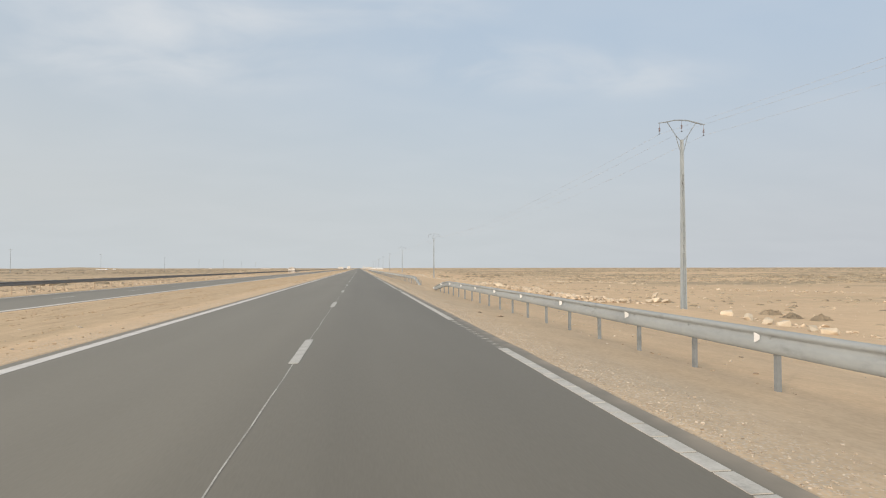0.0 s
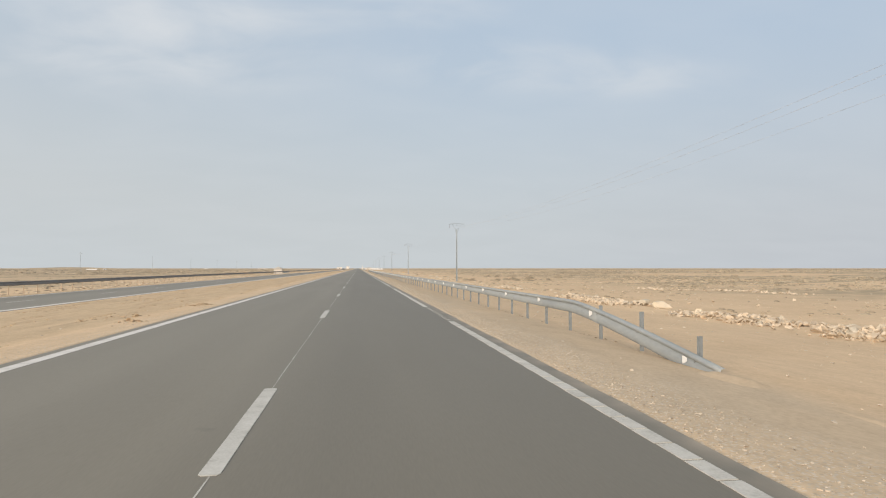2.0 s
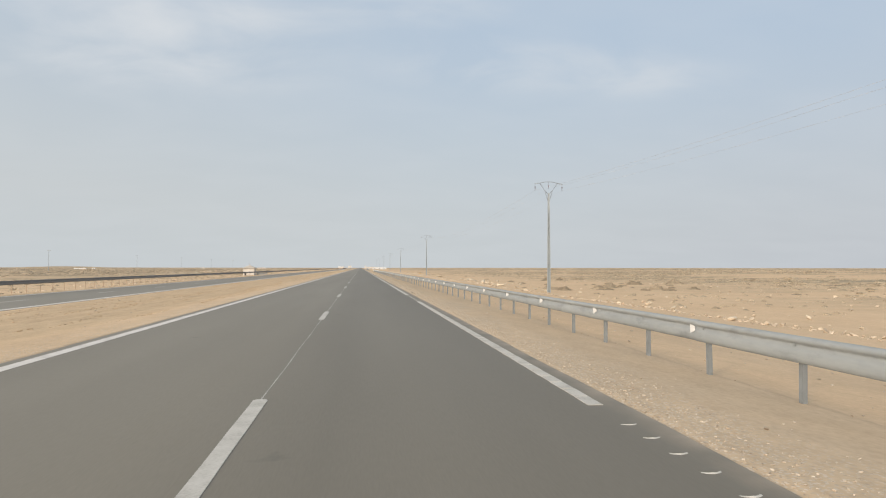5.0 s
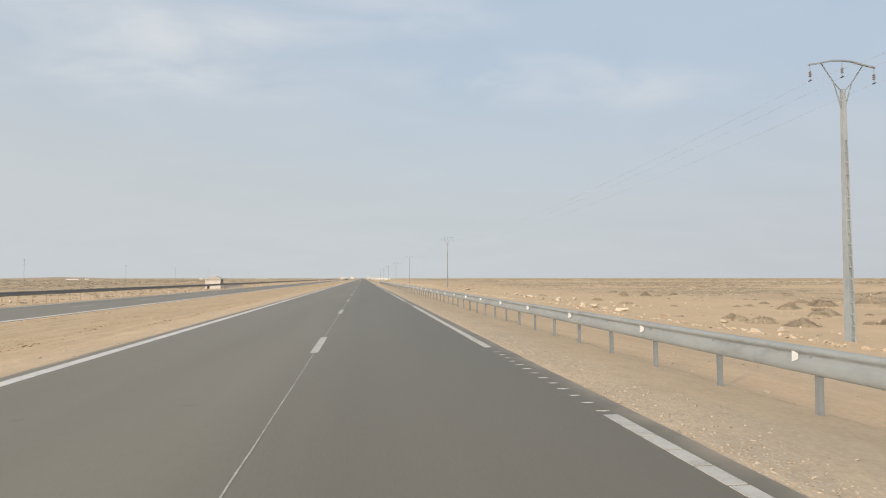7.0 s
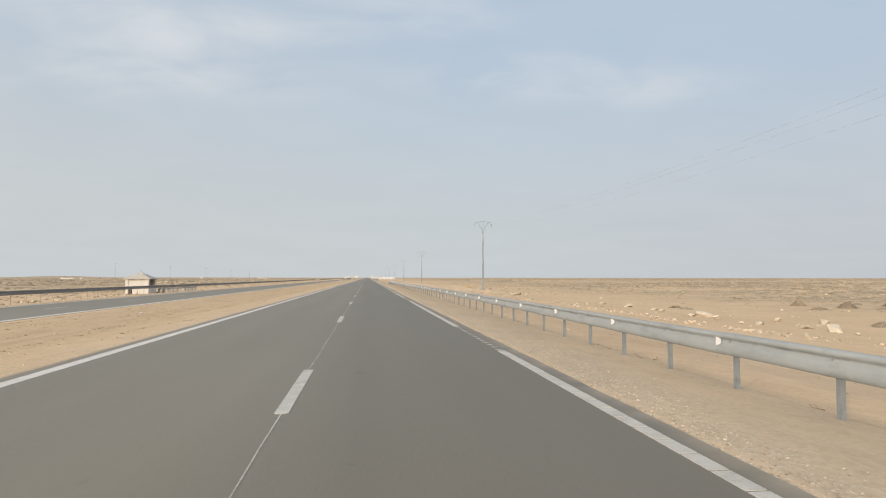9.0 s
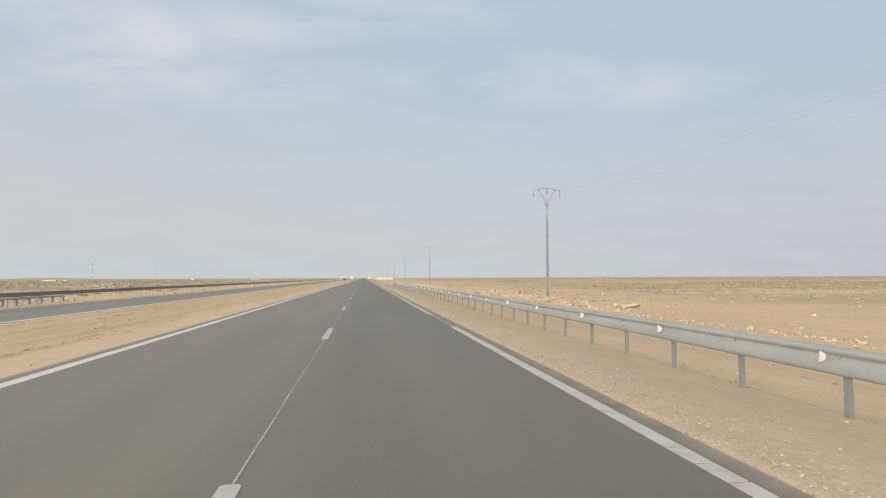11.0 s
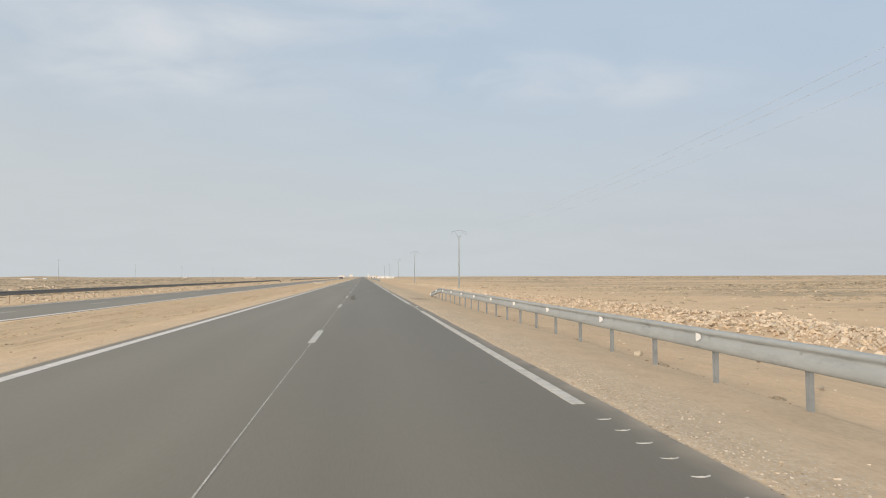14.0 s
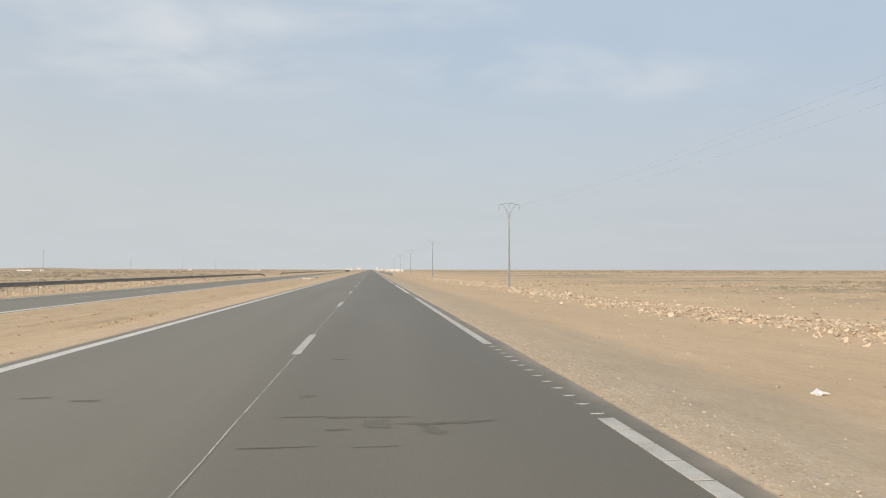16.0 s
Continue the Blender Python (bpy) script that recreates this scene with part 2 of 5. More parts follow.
SAND = ground_material()
def asphalt_material():
    """Dusty asphalt; the slow lane is darker from traffic, with a faint polished track under each wheel."""
    m = material("worn_asphalt", [(0.168, 0.147, 0.110), (0.190, 0.168, 0.128), (0.212, 0.188, 0.145)], 2.2, 0.58, 0, 0.35, 60.0, (0.3, 0.7), (1, 0.10, 1), spec=0.4, distance=0.004)
    nt = m.node_tree
    n, link = nt.nodes.new, nt.links.new
    sh = next(k for k in nt.nodes if k.type == "BSDF_PRINCIPLED")
    base = sh.inputs["Base Color"].links[0].from_socket
    geo, sep = n("ShaderNodeNewGeometry"), n("ShaderNodeSeparateXYZ")
    link(geo.outputs["Position"], sep.inputs[0])
    across = n("ShaderNodeValToRGB")
    place = n("ShaderNodeMapRange")
    place.inputs["From Min"].default_value, place.inputs["From Max"].default_value = -4.0, 4.0
    link(sep.outputs["X"], place.inputs["Value"])
    stops = ((0.0, 1.08), (0.07, 1.0), (0.2, 1.05), (0.3, 1.0), (0.42, 1.06), (0.5, 0.95), (0.6, 0.84), (0.7, 0.88), (0.8, 0.82), (0.9, 0.80), (0.945, 0.86), (1.0, 1.08))
    ramp = across.color_ramp
    ramp.elements[0].color = (stops[0][1] / 1.1,) * 3 + (1,)
    ramp.elements[1].color = (stops[-1][1] / 1.1,) * 3 + (1,)
    for at, v in stops[1:-1]:
        ramp.elements.new(at).color = (v / 1.1,) * 3 + (1,)
    link(place.outputs[0], across.inputs[0])
    spots = n("ShaderNodeTexNoise")
    spots.inputs["Scale"].default_value = 1.6
    spots.inputs["Detail"].default_value = 4.0
    link(geo.outputs["Position"], spots.inputs["Vector"])
    dark = n("ShaderNodeMapRange")
    dark.inputs["From Min"].default_value, dark.inputs["From Max"].default_value = 0.70, 0.76
    dark.inputs["To Min"].default_value, dark.inputs["To Max"].default_value = 1.1, 0.9
    link(spots.outputs[0], dark.inputs["Value"])
    both = n("ShaderNodeVectorMath")
    both.operation = "SCALE"
    link(across.outputs[0], both.inputs[0])
    link(dark.outputs[0], both.inputs["Scale"])
    mul = n("ShaderNodeVectorMath")
    mul.operation = "MULTIPLY"
    link(base, mul.inputs[0])
    link(both.outputs[0], mul.inputs[1])
    # sand dust thickens over the outer edge beside the ribbed line
    edge = n("ShaderNodeMapRange")
    edge.inputs["From Min"].default_value, edge.inputs["From Max"].default_value = 3.42, 3.74
    edge.inputs["To Max"].default_value = 0.75
    link(sep.outputs["X"], edge.inputs["Value"])
    drift = n("ShaderNodeMapRange")
    drift.inputs["From Min"].default_value, drift.inputs["From Max"].default_value = 0.3, 0.65
    link(spots.outputs[0], drift.inputs["Value"])
    dust = n("ShaderNodeMath")
    dust.operation = "MULTIPLY"
    link(edge.outputs[0], dust.inputs[0])
    link(drift.outputs[0], dust.inputs[1])
    over = n("ShaderNodeMix")
    over.data_type = "RGBA"
    over.inputs["B"].default_value = (0.40, 0.325, 0.24, 1)
    link(dust.outputs[0], over.inputs["Factor"])
    link(mul.outputs[0], over.inputs["A"])
    link(over.outputs["Result"], sh.inputs["Base Color"])
    return m


ASPHALT = asphalt_material()
# far rail: dirty steel, darkened in colour for its side away from the sun
SHADED_OLD_STEEL = material("shaded_dirty_steel", [(0.20, 0.188, 0.175), (0.27, 0.256, 0.24)], 0.5, 0.75, 0.1, 0.05, 18.0, (0.3, 0.7), (1, 0.35, 1), spec=0.2, distance=0.002)
OLD_POST = material("rusty_post", [(0.33, 0.255, 0.18), (0.42, 0.33, 0.24)], 0.3, 0.85, 0.0, 0.05, 18.0, (0.3, 0.7), spec=0.2, distance=0.002)
STAINED = material("oily_asphalt", [(0.132, 0.121, 0.098), (0.148, 0.135, 0.107), (0.172, 0.155, 0.122)], 0.2, 0.7, 0, 0.2, 40.0, (0.32, 0.66), (1, 0.4, 1), spec=0.3, distance=0.003)
RUBBED = material("rubbed_asphalt", [(0.128, 0.118, 0.097), (0.147, 0.134, 0.108), (0.172, 0.155, 0.122)], 0.2, 0.78, 0, 0.2, 30.0, (0.36, 0.62), (1, 0.25, 1), spec=0.25, distance=0.003)
FAINT = material("scuffed_asphalt", [(0.143, 0.129, 0.104), (0.158, 0.142, 0.112), (0.176, 0.158, 0.123)], 0.3, 0.72, 0, 0.2, 30.0, (0.36, 0.62), (1, 0.25, 1), spec=0.3, distance=0.003)
PAINT = material("road_paint", [(0.47, 0.437, 0.395), (0.61, 0.572, 0.525), (0.67, 0.632, 0.585)], 0.35, 0.7, 0, 0.2, 60.0, (0.3, 0.66), spec=0.3, distance=0.003)
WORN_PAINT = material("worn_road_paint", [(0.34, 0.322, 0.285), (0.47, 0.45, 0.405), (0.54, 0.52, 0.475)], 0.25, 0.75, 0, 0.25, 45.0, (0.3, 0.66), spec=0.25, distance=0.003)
THIN_PAINT = material("faded_paint", [(0.24, 0.222, 0.192), (0.36, 0.34, 0.30), (0.52, 0.50, 0.45)], 0.9, 0.8, 0, 0.2, 12.0, (0.32, 0.58), spec=0.2, distance=0.002)
ZINC = material("galvanised_steel", [(0.232, 0.252, 0.259), (0.274, 0.294, 0.298), (0.310, 0.328, 0.330)], 0.45, 0.70, 0.12, 0.05, 18.0, (0.3, 0.7), (1, 0.35, 1), spec=0.35, distance=0.002)
POST_STEEL = material("weathered_zinc", [(0.188, 0.205, 0.212), (0.243, 0.262, 0.268)], 0.3, 0.7, 0.1, 0.05, 18.0, (0.3, 0.7), spec=0.3, distance=0.002)
CONCRETE = material("pale_concrete", [(0.245, 0.28, 0.298), (0.295, 0.33, 0.348), (0.34, 0.372, 0.388)], 0.6, 0.9, 0, 0.3, 30.0, (0.3, 0.7), spec=0.2)
STONE = material("limestone", [(0.41, 0.345, 0.258), (0.50, 0.43, 0.332), (0.575, 0.507, 0.405)], 0.4, 0.92, 0, 0.5, 14.0, (0.3, 0.7), per_piece=0.15, spec=0.15, distance=0.03)
PEBBLE = material("gravel_stone", [(0.395, 0.317, 0.232), (0.492, 0.405, 0.304), (0.575, 0.486, 0.38)], 0.15, 0.92, 0, 0.3, 30.0, (0.3, 0.7), spec=0.15, per_island=0.22)
GRAVEL = material("shoulder_gravel", [(0.37, 0.305, 0.235), (0.45, 0.382, 0.30), (0.53, 0.46, 0.375)], 0.15, 0.92, 0, 0.3, 30.0, (0.3, 0.7), spec=0.15, per_island=0.18)
CLOD = material("turned_sand", [(0.37, 0.277, 0.178), (0.43, 0.322, 0.208), (0.48, 0.366, 0.242)], 0.3, 0.95, 0, 0.4, 20.0, (0.3, 0.7), spec=0.08, per_island=0.12)
SCRAP = material("dry_debris", [(0.27, 0.20, 0.13), (0.38, 0.29, 0.195)], 0.2, 0.95, 0, 0.2, 30.0, (0.3, 0.7), spec=0.08, per_island=0.2)
SHRUB = material("dry_scrub", [(0.215, 0.175, 0.125), (0.285, 0.235, 0.17), (0.35, 0.29, 0.21)], 0.6, 0.95, 0, 0.0, 8.0, (0.3, 0.7), per_piece=0.2, spec=0.05)
FAR_SCRUB = material("olive_scrub", [(0.235, 0.195, 0.14), (0.30, 0.248, 0.178), (0.37, 0.305, 0.218)], 14.0, 0.95, 0, 0.0, 1.0, (0.3, 0.7), spec=0.05, per_island=0.2)
WHITE = material("white_plate", [(0.62, 0.62, 0.61), (0.69, 0.69, 0.68)], 0.2, 0.5, 0, 0.0, 30.0)
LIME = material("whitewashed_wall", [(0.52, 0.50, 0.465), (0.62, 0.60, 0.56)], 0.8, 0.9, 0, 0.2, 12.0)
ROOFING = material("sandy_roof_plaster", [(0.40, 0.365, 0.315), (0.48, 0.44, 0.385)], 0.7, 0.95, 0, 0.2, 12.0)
ARM_STEEL = material("weathered_arm_steel", [(0.19, 0.22, 0.245), (0.25, 0.28, 0.305)], 0.4, 0.7, 0.1, 0.05, 18.0, (0.3, 0.7), spec=0.3, distance=0.002)
OCHRE = material("ochre_stone", [(0.42, 0.29, 0.12), (0.55, 0.40, 0.19)], 0.3, 0.92, 0, 0.4, 14.0, (0.3, 0.7), spec=0.12, distance=0.02)
STICK = material("dry_stick", [(0.17, 0.13, 0.09), (0.26, 0.20, 0.145)], 0.1, 0.95, 0, 0.2, 40.0, (0.3, 0.7), spec=0.1)
DARK = material("dark_steel", [(0.05, 0.05, 0.05), (0.08, 0.08, 0.08)], 0.3, 0.6, 0.3, 0.0, 20.0)
INSULATOR = material("brown_glaze", [(0.15, 0.13, 0.145), (0.20, 0.17, 0.185)], 0.1, 0.3, 0, 0.0, 30.0)
WIRE = material("aluminium_wire", [(0.44, 0.45, 0.46), (0.52, 0.53, 0.54)], 1.0, 0.5, 0.2, 0.0, 20.0)


def soiled(m, size, lo, hi, least, stretch=(1, 1, 1)):
    """Dark smears and dirt with ragged edges over a finished material."""
    nt = m.node_tree
    n, link = nt.nodes.new, nt.links.new
    sh = next(k for k in nt.nodes if k.type == "BSDF_PRINCIPLED")
    base = sh.inputs["Base Color"].links[0].from_socket
    geo, mp, tex, rng_ = n("ShaderNodeNewGeometry"), n("ShaderNodeMapping"), n("ShaderNodeTexNoise"), n("ShaderNodeMapRange")
    mp.inputs["Scale"].default_value = stretch
    link(geo.outputs["Position"], mp.inputs[0])
    link(mp.outputs[0], tex.inputs["Vector"])
    tex.inputs["Scale"].default_value = 1.0 / size
    tex.inputs["Detail"].default_value = 7.0
    tex.inputs["Roughness"].default_value = 0.65
    link(tex.outputs[0], rng_.inputs["Value"])
    for key, v in (("From Min", lo), ("From Max", hi), ("To Min", 1.0), ("To Max", least)):
        rng_.inputs[key].default_value = v
    mul = n("ShaderNodeVectorMath")
    mul.operation = "SCALE"
    link(base, mul.inputs[0])
    link(rng_.outputs[0], mul.inputs["Scale"])
    link(mul.outputs[0], sh.inputs["Base Color"])


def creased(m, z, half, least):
    """Dark smears, broken at random, along the fold of a beam, z over the beam's middle."""
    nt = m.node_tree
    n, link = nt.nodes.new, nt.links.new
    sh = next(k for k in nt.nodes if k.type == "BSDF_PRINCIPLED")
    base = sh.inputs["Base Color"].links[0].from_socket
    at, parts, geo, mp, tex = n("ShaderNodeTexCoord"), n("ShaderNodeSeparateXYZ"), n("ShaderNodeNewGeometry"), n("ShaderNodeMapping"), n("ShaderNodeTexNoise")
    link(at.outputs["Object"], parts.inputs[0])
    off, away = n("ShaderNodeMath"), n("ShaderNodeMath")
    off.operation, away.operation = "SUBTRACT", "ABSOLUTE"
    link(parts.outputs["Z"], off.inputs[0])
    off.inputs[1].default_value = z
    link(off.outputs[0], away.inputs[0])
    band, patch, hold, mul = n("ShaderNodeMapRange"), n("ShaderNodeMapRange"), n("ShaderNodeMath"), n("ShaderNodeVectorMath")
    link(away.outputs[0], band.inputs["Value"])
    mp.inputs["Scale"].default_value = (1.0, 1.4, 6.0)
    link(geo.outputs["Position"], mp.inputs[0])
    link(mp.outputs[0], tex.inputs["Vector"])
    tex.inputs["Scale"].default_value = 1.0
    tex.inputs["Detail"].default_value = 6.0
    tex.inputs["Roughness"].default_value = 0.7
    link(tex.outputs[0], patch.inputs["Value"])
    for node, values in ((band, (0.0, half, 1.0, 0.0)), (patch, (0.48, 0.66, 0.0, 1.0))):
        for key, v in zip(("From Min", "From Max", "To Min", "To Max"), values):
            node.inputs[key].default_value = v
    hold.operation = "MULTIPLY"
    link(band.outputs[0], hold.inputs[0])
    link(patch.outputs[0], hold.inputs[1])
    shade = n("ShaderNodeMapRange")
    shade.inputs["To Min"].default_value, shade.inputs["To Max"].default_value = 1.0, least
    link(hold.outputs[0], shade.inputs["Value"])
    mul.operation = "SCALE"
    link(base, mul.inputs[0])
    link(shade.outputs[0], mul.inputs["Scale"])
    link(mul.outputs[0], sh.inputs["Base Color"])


soiled(ZINC, 0.5, 0.56, 0.72, 0.74, (1, 0.7, 2.0))
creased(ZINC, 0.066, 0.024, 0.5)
soiled(POST_STEEL, 0.25, 0.55, 0.7, 0.75)
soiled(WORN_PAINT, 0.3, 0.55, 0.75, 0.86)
soiled(PAINT, 0.5, 0.58, 0.74, 0.8)
soiled(CONCRETE, 0.8, 0.55, 0.72, 0.85, (1, 1, 0.3))


# ---- mesh helpers ----
def mesh_of(name, verts, faces, mat, smooth=False):
    me = bpy.data.meshes.new(name)
    me.from_pydata([tuple(v) for v in verts], [], [tuple(f) for f in faces])
    me.materials.append(mat)
    if smooth:
        me.polygons.foreach_set("use_smooth", [True] * len(me.polygons))
    me.update()
    return me


def part(name, data, parent, label="", m=None, kind=""):
    ob = new(name, data)
    ob.parent = parent
    if m is not None:
        ob.matrix_basis = m
    return tagged(ob, label, kind=kind)


def thing(name, label, category, group="", kind="", at=(0, 0, 0), data=None):
    ob = new(name, data)
    ob.location = at
    return tagged(ob, label, category, group, kind)


class Build:
    """Gathers simple solids into one mesh."""

    def __init__(self):
        self.v, self.f = [], []

    def add(self, verts, faces):
        k = len(self.v)
        self.v += [tuple(p) for p in verts]
        self.f += [tuple(i + k for i in f) for f in faces]
        return self

    def box(self, x0, x1, y0, y1, z0, z1, bevel=0.0):
        b = min(bevel, (x1 - x0) / 3, (y1 - y0) / 3, (z1 - z0) / 3)
        if b <= 0:
            v = [(x, y, z) for z in (z0, z1) for x, y in ((x0, y0), (x1, y0), (x1, y1), (x0, y1))]
            return self.add(v, [(3, 2, 1, 0), (4, 5, 6, 7), (0, 1, 5, 4), (1, 2, 6, 5), (2, 3, 7, 6), (3, 0, 4, 7)])
        v = []
        for z, i in ((z0, b), (z0 + b, 0), (z1 - b, 0), (z1, b)):
            v += [(x0 + i, y0 + i, z), (x1 - i, y0 + i, z), (x1 - i, y1 - i, z), (x0 + i, y1 - i, z)]
        f = [(3, 2, 1, 0), (12, 13, 14, 15)]
        for r in range(3):
            f += [(4 * r + k, 4 * r + (k + 1) % 4, 4 * r + 4 + (k + 1) % 4, 4 * r + 4 + k) for k in range(4)]
        return self.add(v, f)

    def tube(self, points, radius, sides=8, caps=True):
        pts = [Vector(p) for p in points]
        rad = radius if isinstance(radius, (list, tuple)) else [radius] * len(pts)
        v, f = [], []
        for k, p in enumerate(pts):
            d = (pts[min(k + 1, len(pts) - 1)] - pts[max(k - 1, 0)]).normalized()
            side = d.cross(Vector((0, 0, 1)))
            side = Vector((1, 0, 0)) if side.length < 1e-4 else side.normalized()
            over = side.cross(d)
            v += [p + rad[k] * (math.cos(a) * side + math.sin(a) * over) for a in (math.tau * s / sides for s in range(sides))]
        for k in range(len(pts) - 1):
            f += [(k * sides + s, k * sides + (s + 1) % sides, (k + 1) * sides + (s + 1) % sides, (k + 1) * sides + s) for s in range(sides)]
        if caps:
            f += [tuple(range(sides))[::-1], tuple(range((len(pts) - 1) * sides, len(pts) * sides))]
        return self.add(v, f)

    def mesh(self, name, mat, smooth=False):
        return mesh_of(name, self.v, self.f, mat, smooth)


# ---- ground ----
RIGHT = ((0, -0.10), (3.60, -0.10), (3.70, -0.015), (4.6, -0.03), (6.3, -0.18), (7.5, -0.28), (10, -0.55), (14, -0.85), (18, -1.05), (21, -1.18), (27, -1.5), (40, -1.65), (100, -1.55), (300, -1.45), (1000, -1.1), (5000, -0.6))
LEFT = ((0, -0.10), (3.95, -0.10), (4.03, -0.015), (5, -0.03), (8, -0.15), (11, -0.34), (14.3, -0.55), (14.62, -0.575), (14.70, -0.68), (22.42, -0.68), (22.50, -0.575), (23.6, -0.52), (26, -0.72), (32, -0.92), (60, -1.3), (260, -2.1), (1000, -1.4), (5000, -0.8))


def roughness_at(x):
    a = abs(x)
    if x > 0:
        return float(np.interp(a, (3.7, 4.5, 7, 14, 60, 400), (0, 0.012, 0.04, 0.12, 0.22, 0.7)))
    return float(np.interp(a, (4.03, 6, 8, 13.5, 14.6, 22.6, 24, 32, 60, 400), (0, 0.03, 0.05, 0.03, 0, 0, 0.04, 0.14, 0.25, 0.8)))


def ground_z(x, y):
    side = RIGHT if x > 0 else LEFT
    z = float(np.interp(abs(x), [p[0] for p in side], [p[1] for p in side]))
    r = roughness_at(x)
    if 14 < x < 60:
        # the foot of the embankment lies lower along the first part
        z -= 0.25 * min(1.0, (x - 14) / 7, max(0.3, (30 - x) / 7), (60 - x) / 20) * min(1.0, max(0.0, (212 - y) / 16))
    if 6.15 < x < 12:
        # the graded verge ends in a small broken lip behind the rail posts
        z -= min(1.0, (x - 6.15) / 0.12) * (0.025 + 0.035 * noise.noise((0.5, y * 0.11, 8.0))) * min(1.0, (12 - x) / 3) * min(1.0, max(0.0, (352 - y) / 6))
    if abs(x) > 30:
        z += max(0.0, y - 1500) * 0.0003
    if -14.3 < x < -4.6:
        # windrows and old wheel tracks along the median
        edge = min(1.0, (x + 14.3) / 0.8, (-4.6 - x) / 0.8)
        z += edge * 0.045 * noise.noise((x * 1.9 + 0.6 * noise.noise((y * 0.03, 0, 3)), y * 0.025, 12.0))
        z += edge * 0.035 * noise.noise((x * 5.0, y * 0.12, 15.0))
    if 14 < x < 28 and (24 < y < 128 or 284 < y < 396):
        mid, wide, y0, y1 = (19.1 + 0.5 * math.sin(y * 0.21), 1.3, 24, 128) if y < 200 else (20.8 - 0.034 * max(0, 330 - y), float(np.interp(y, (296, 310, 322), (1.1, 1.9, 2.6))), 284, 396)
        z += 0.36 * math.exp(-((x - mid) / wide) ** 2) * min(1.0, (y - y0) / 8, (y1 - y) / 8) * (0.7 + 0.6 * noise.noise((x * 0.4, y * 0.4, 2.0))) * (1 + 0.6 * math.exp(-((y - 337) / 8) ** 2))
    if -90 < x < -40 and 380 < y < 480:
        for hx, hy, wide, high in ((-62, 416, 4, 0.9), (-68, 424, 5, 1.0), (-58, 430, 5, 0.8), (-74, 436, 6, 0.9)):
            z += high * math.exp(-((x - hx) / wide) ** 2 - ((y - hy) / (wide * 0.7)) ** 2)
    if x < -600 and y > 1600:
        z += 6.0 * math.exp(-((x + 985) / 110) ** 2 - ((y - 2350) / 200) ** 2)
    if r:
        z += r * (noise.noise((x * 0.05, y * 0.05, 1.0)) + 0.45 * noise.noise((x * 0.23, y * 0.23, 4.0)) + 0.2 * noise.noise((x * 0.9, y * 0.9, 7.0)))
    return z


def spread(near, first, grow, last):
    out, step = [near], first
    while out[-1] < last:
        out.append(min(last, out[-1] + step))
        step *= grow
    return out


xs_right = [3.55, 3.6, 3.7] + [3.9 + 0.25 * k for k in range(9)] + [6.08, 6.15, 6.21, 6.27, 6.4] + spread(6.65, 0.3, 1.035, 4600)
xs_left = [3.9, 3.95, 4.03] + [4.2 + 0.15 * k for k in range(69)] + [14.62, 14.70, 18, 22.42, 22.50] + spread(22.8, 0.5, 1.035, 4600)
ground_xs = [-x for x in reversed(xs_left)] + xs_right
ground_ys = [-y for y in reversed(spread(10, 3, 1.3, 900))] + [-8 + 1.5 * k for k in range(300)] + spread(443, 2.5, 1.035, 4900)
gv = [(x, y, ground_z(x, y)) for y in ground_ys for x in ground_xs]
nx = len(ground_xs)
gf = [(j * nx + i, j * nx + i + 1, (j + 1) * nx + i + 1, (j + 1) * nx + i) for j in range(len(ground_ys) - 1) for i in range(nx - 1)]
ground = new("ground", mesh_of("ground", gv, gf, SAND, True))
tagged(ground, "wide flat plain of pale ochre desert sand", "desert", kind="structure")


# ---- roads ----
def road_slab(name, x0, x1, top, label, ragged):
    """An asphalt sheet with its own thickness and slightly uneven edges."""
    b = Build()
    ys = [-400, -100] + [-40 + 1.0 * k for k in range(480)] + spread(442, 4, 1.08, 4700)
    rows = []
    for y in ys:
        e0 = ragged * (noise.noise((y * 0.7, x0, 2)) + 0.5 * noise.noise((y * 2.3, x0, 3)))
        e1 = ragged * (noise.noise((y * 0.7, x1, 2)) + 0.5 * noise.noise((y * 2.3, x1, 3)))
        rows.append([(x0 + e0, y, top - 0.09), (x0 + e0 + 0.015, y, top), (x1 + e1 - 0.015, y, top), (x1 + e1, y, top - 0.09)])
    b.v = [p for r in rows for p in r]
    b.f = [(4 * j + k + 0, 4 * j + k + 1, 4 * j + 5 + k, 4 * j + 4 + k)[::-1] for j in range(len(rows) - 1) for k in range(3)]
    return tagged(new(name, b.mesh(name, ASPHALT)), label, "road", kind="structure")


road = road_slab("road_near", -4.02, 3.70, 0.0, "worn grey asphalt carriageway with white markings", 0.03)
road_far = road_slab("road_far", -22.47, -14.66, -0.57, "grey asphalt carriageway beyond the sandy median", 0.03)
LIFT = 0.004


def flat(name, parent, x0, x1, y0, y1, z, mat=PAINT, thick=0.006, label=""):
    b = Build().box(x0, x1, y0, y1, z - 0.03, z + thick)
    return part(name, b.mesh(name, mat), parent, label)


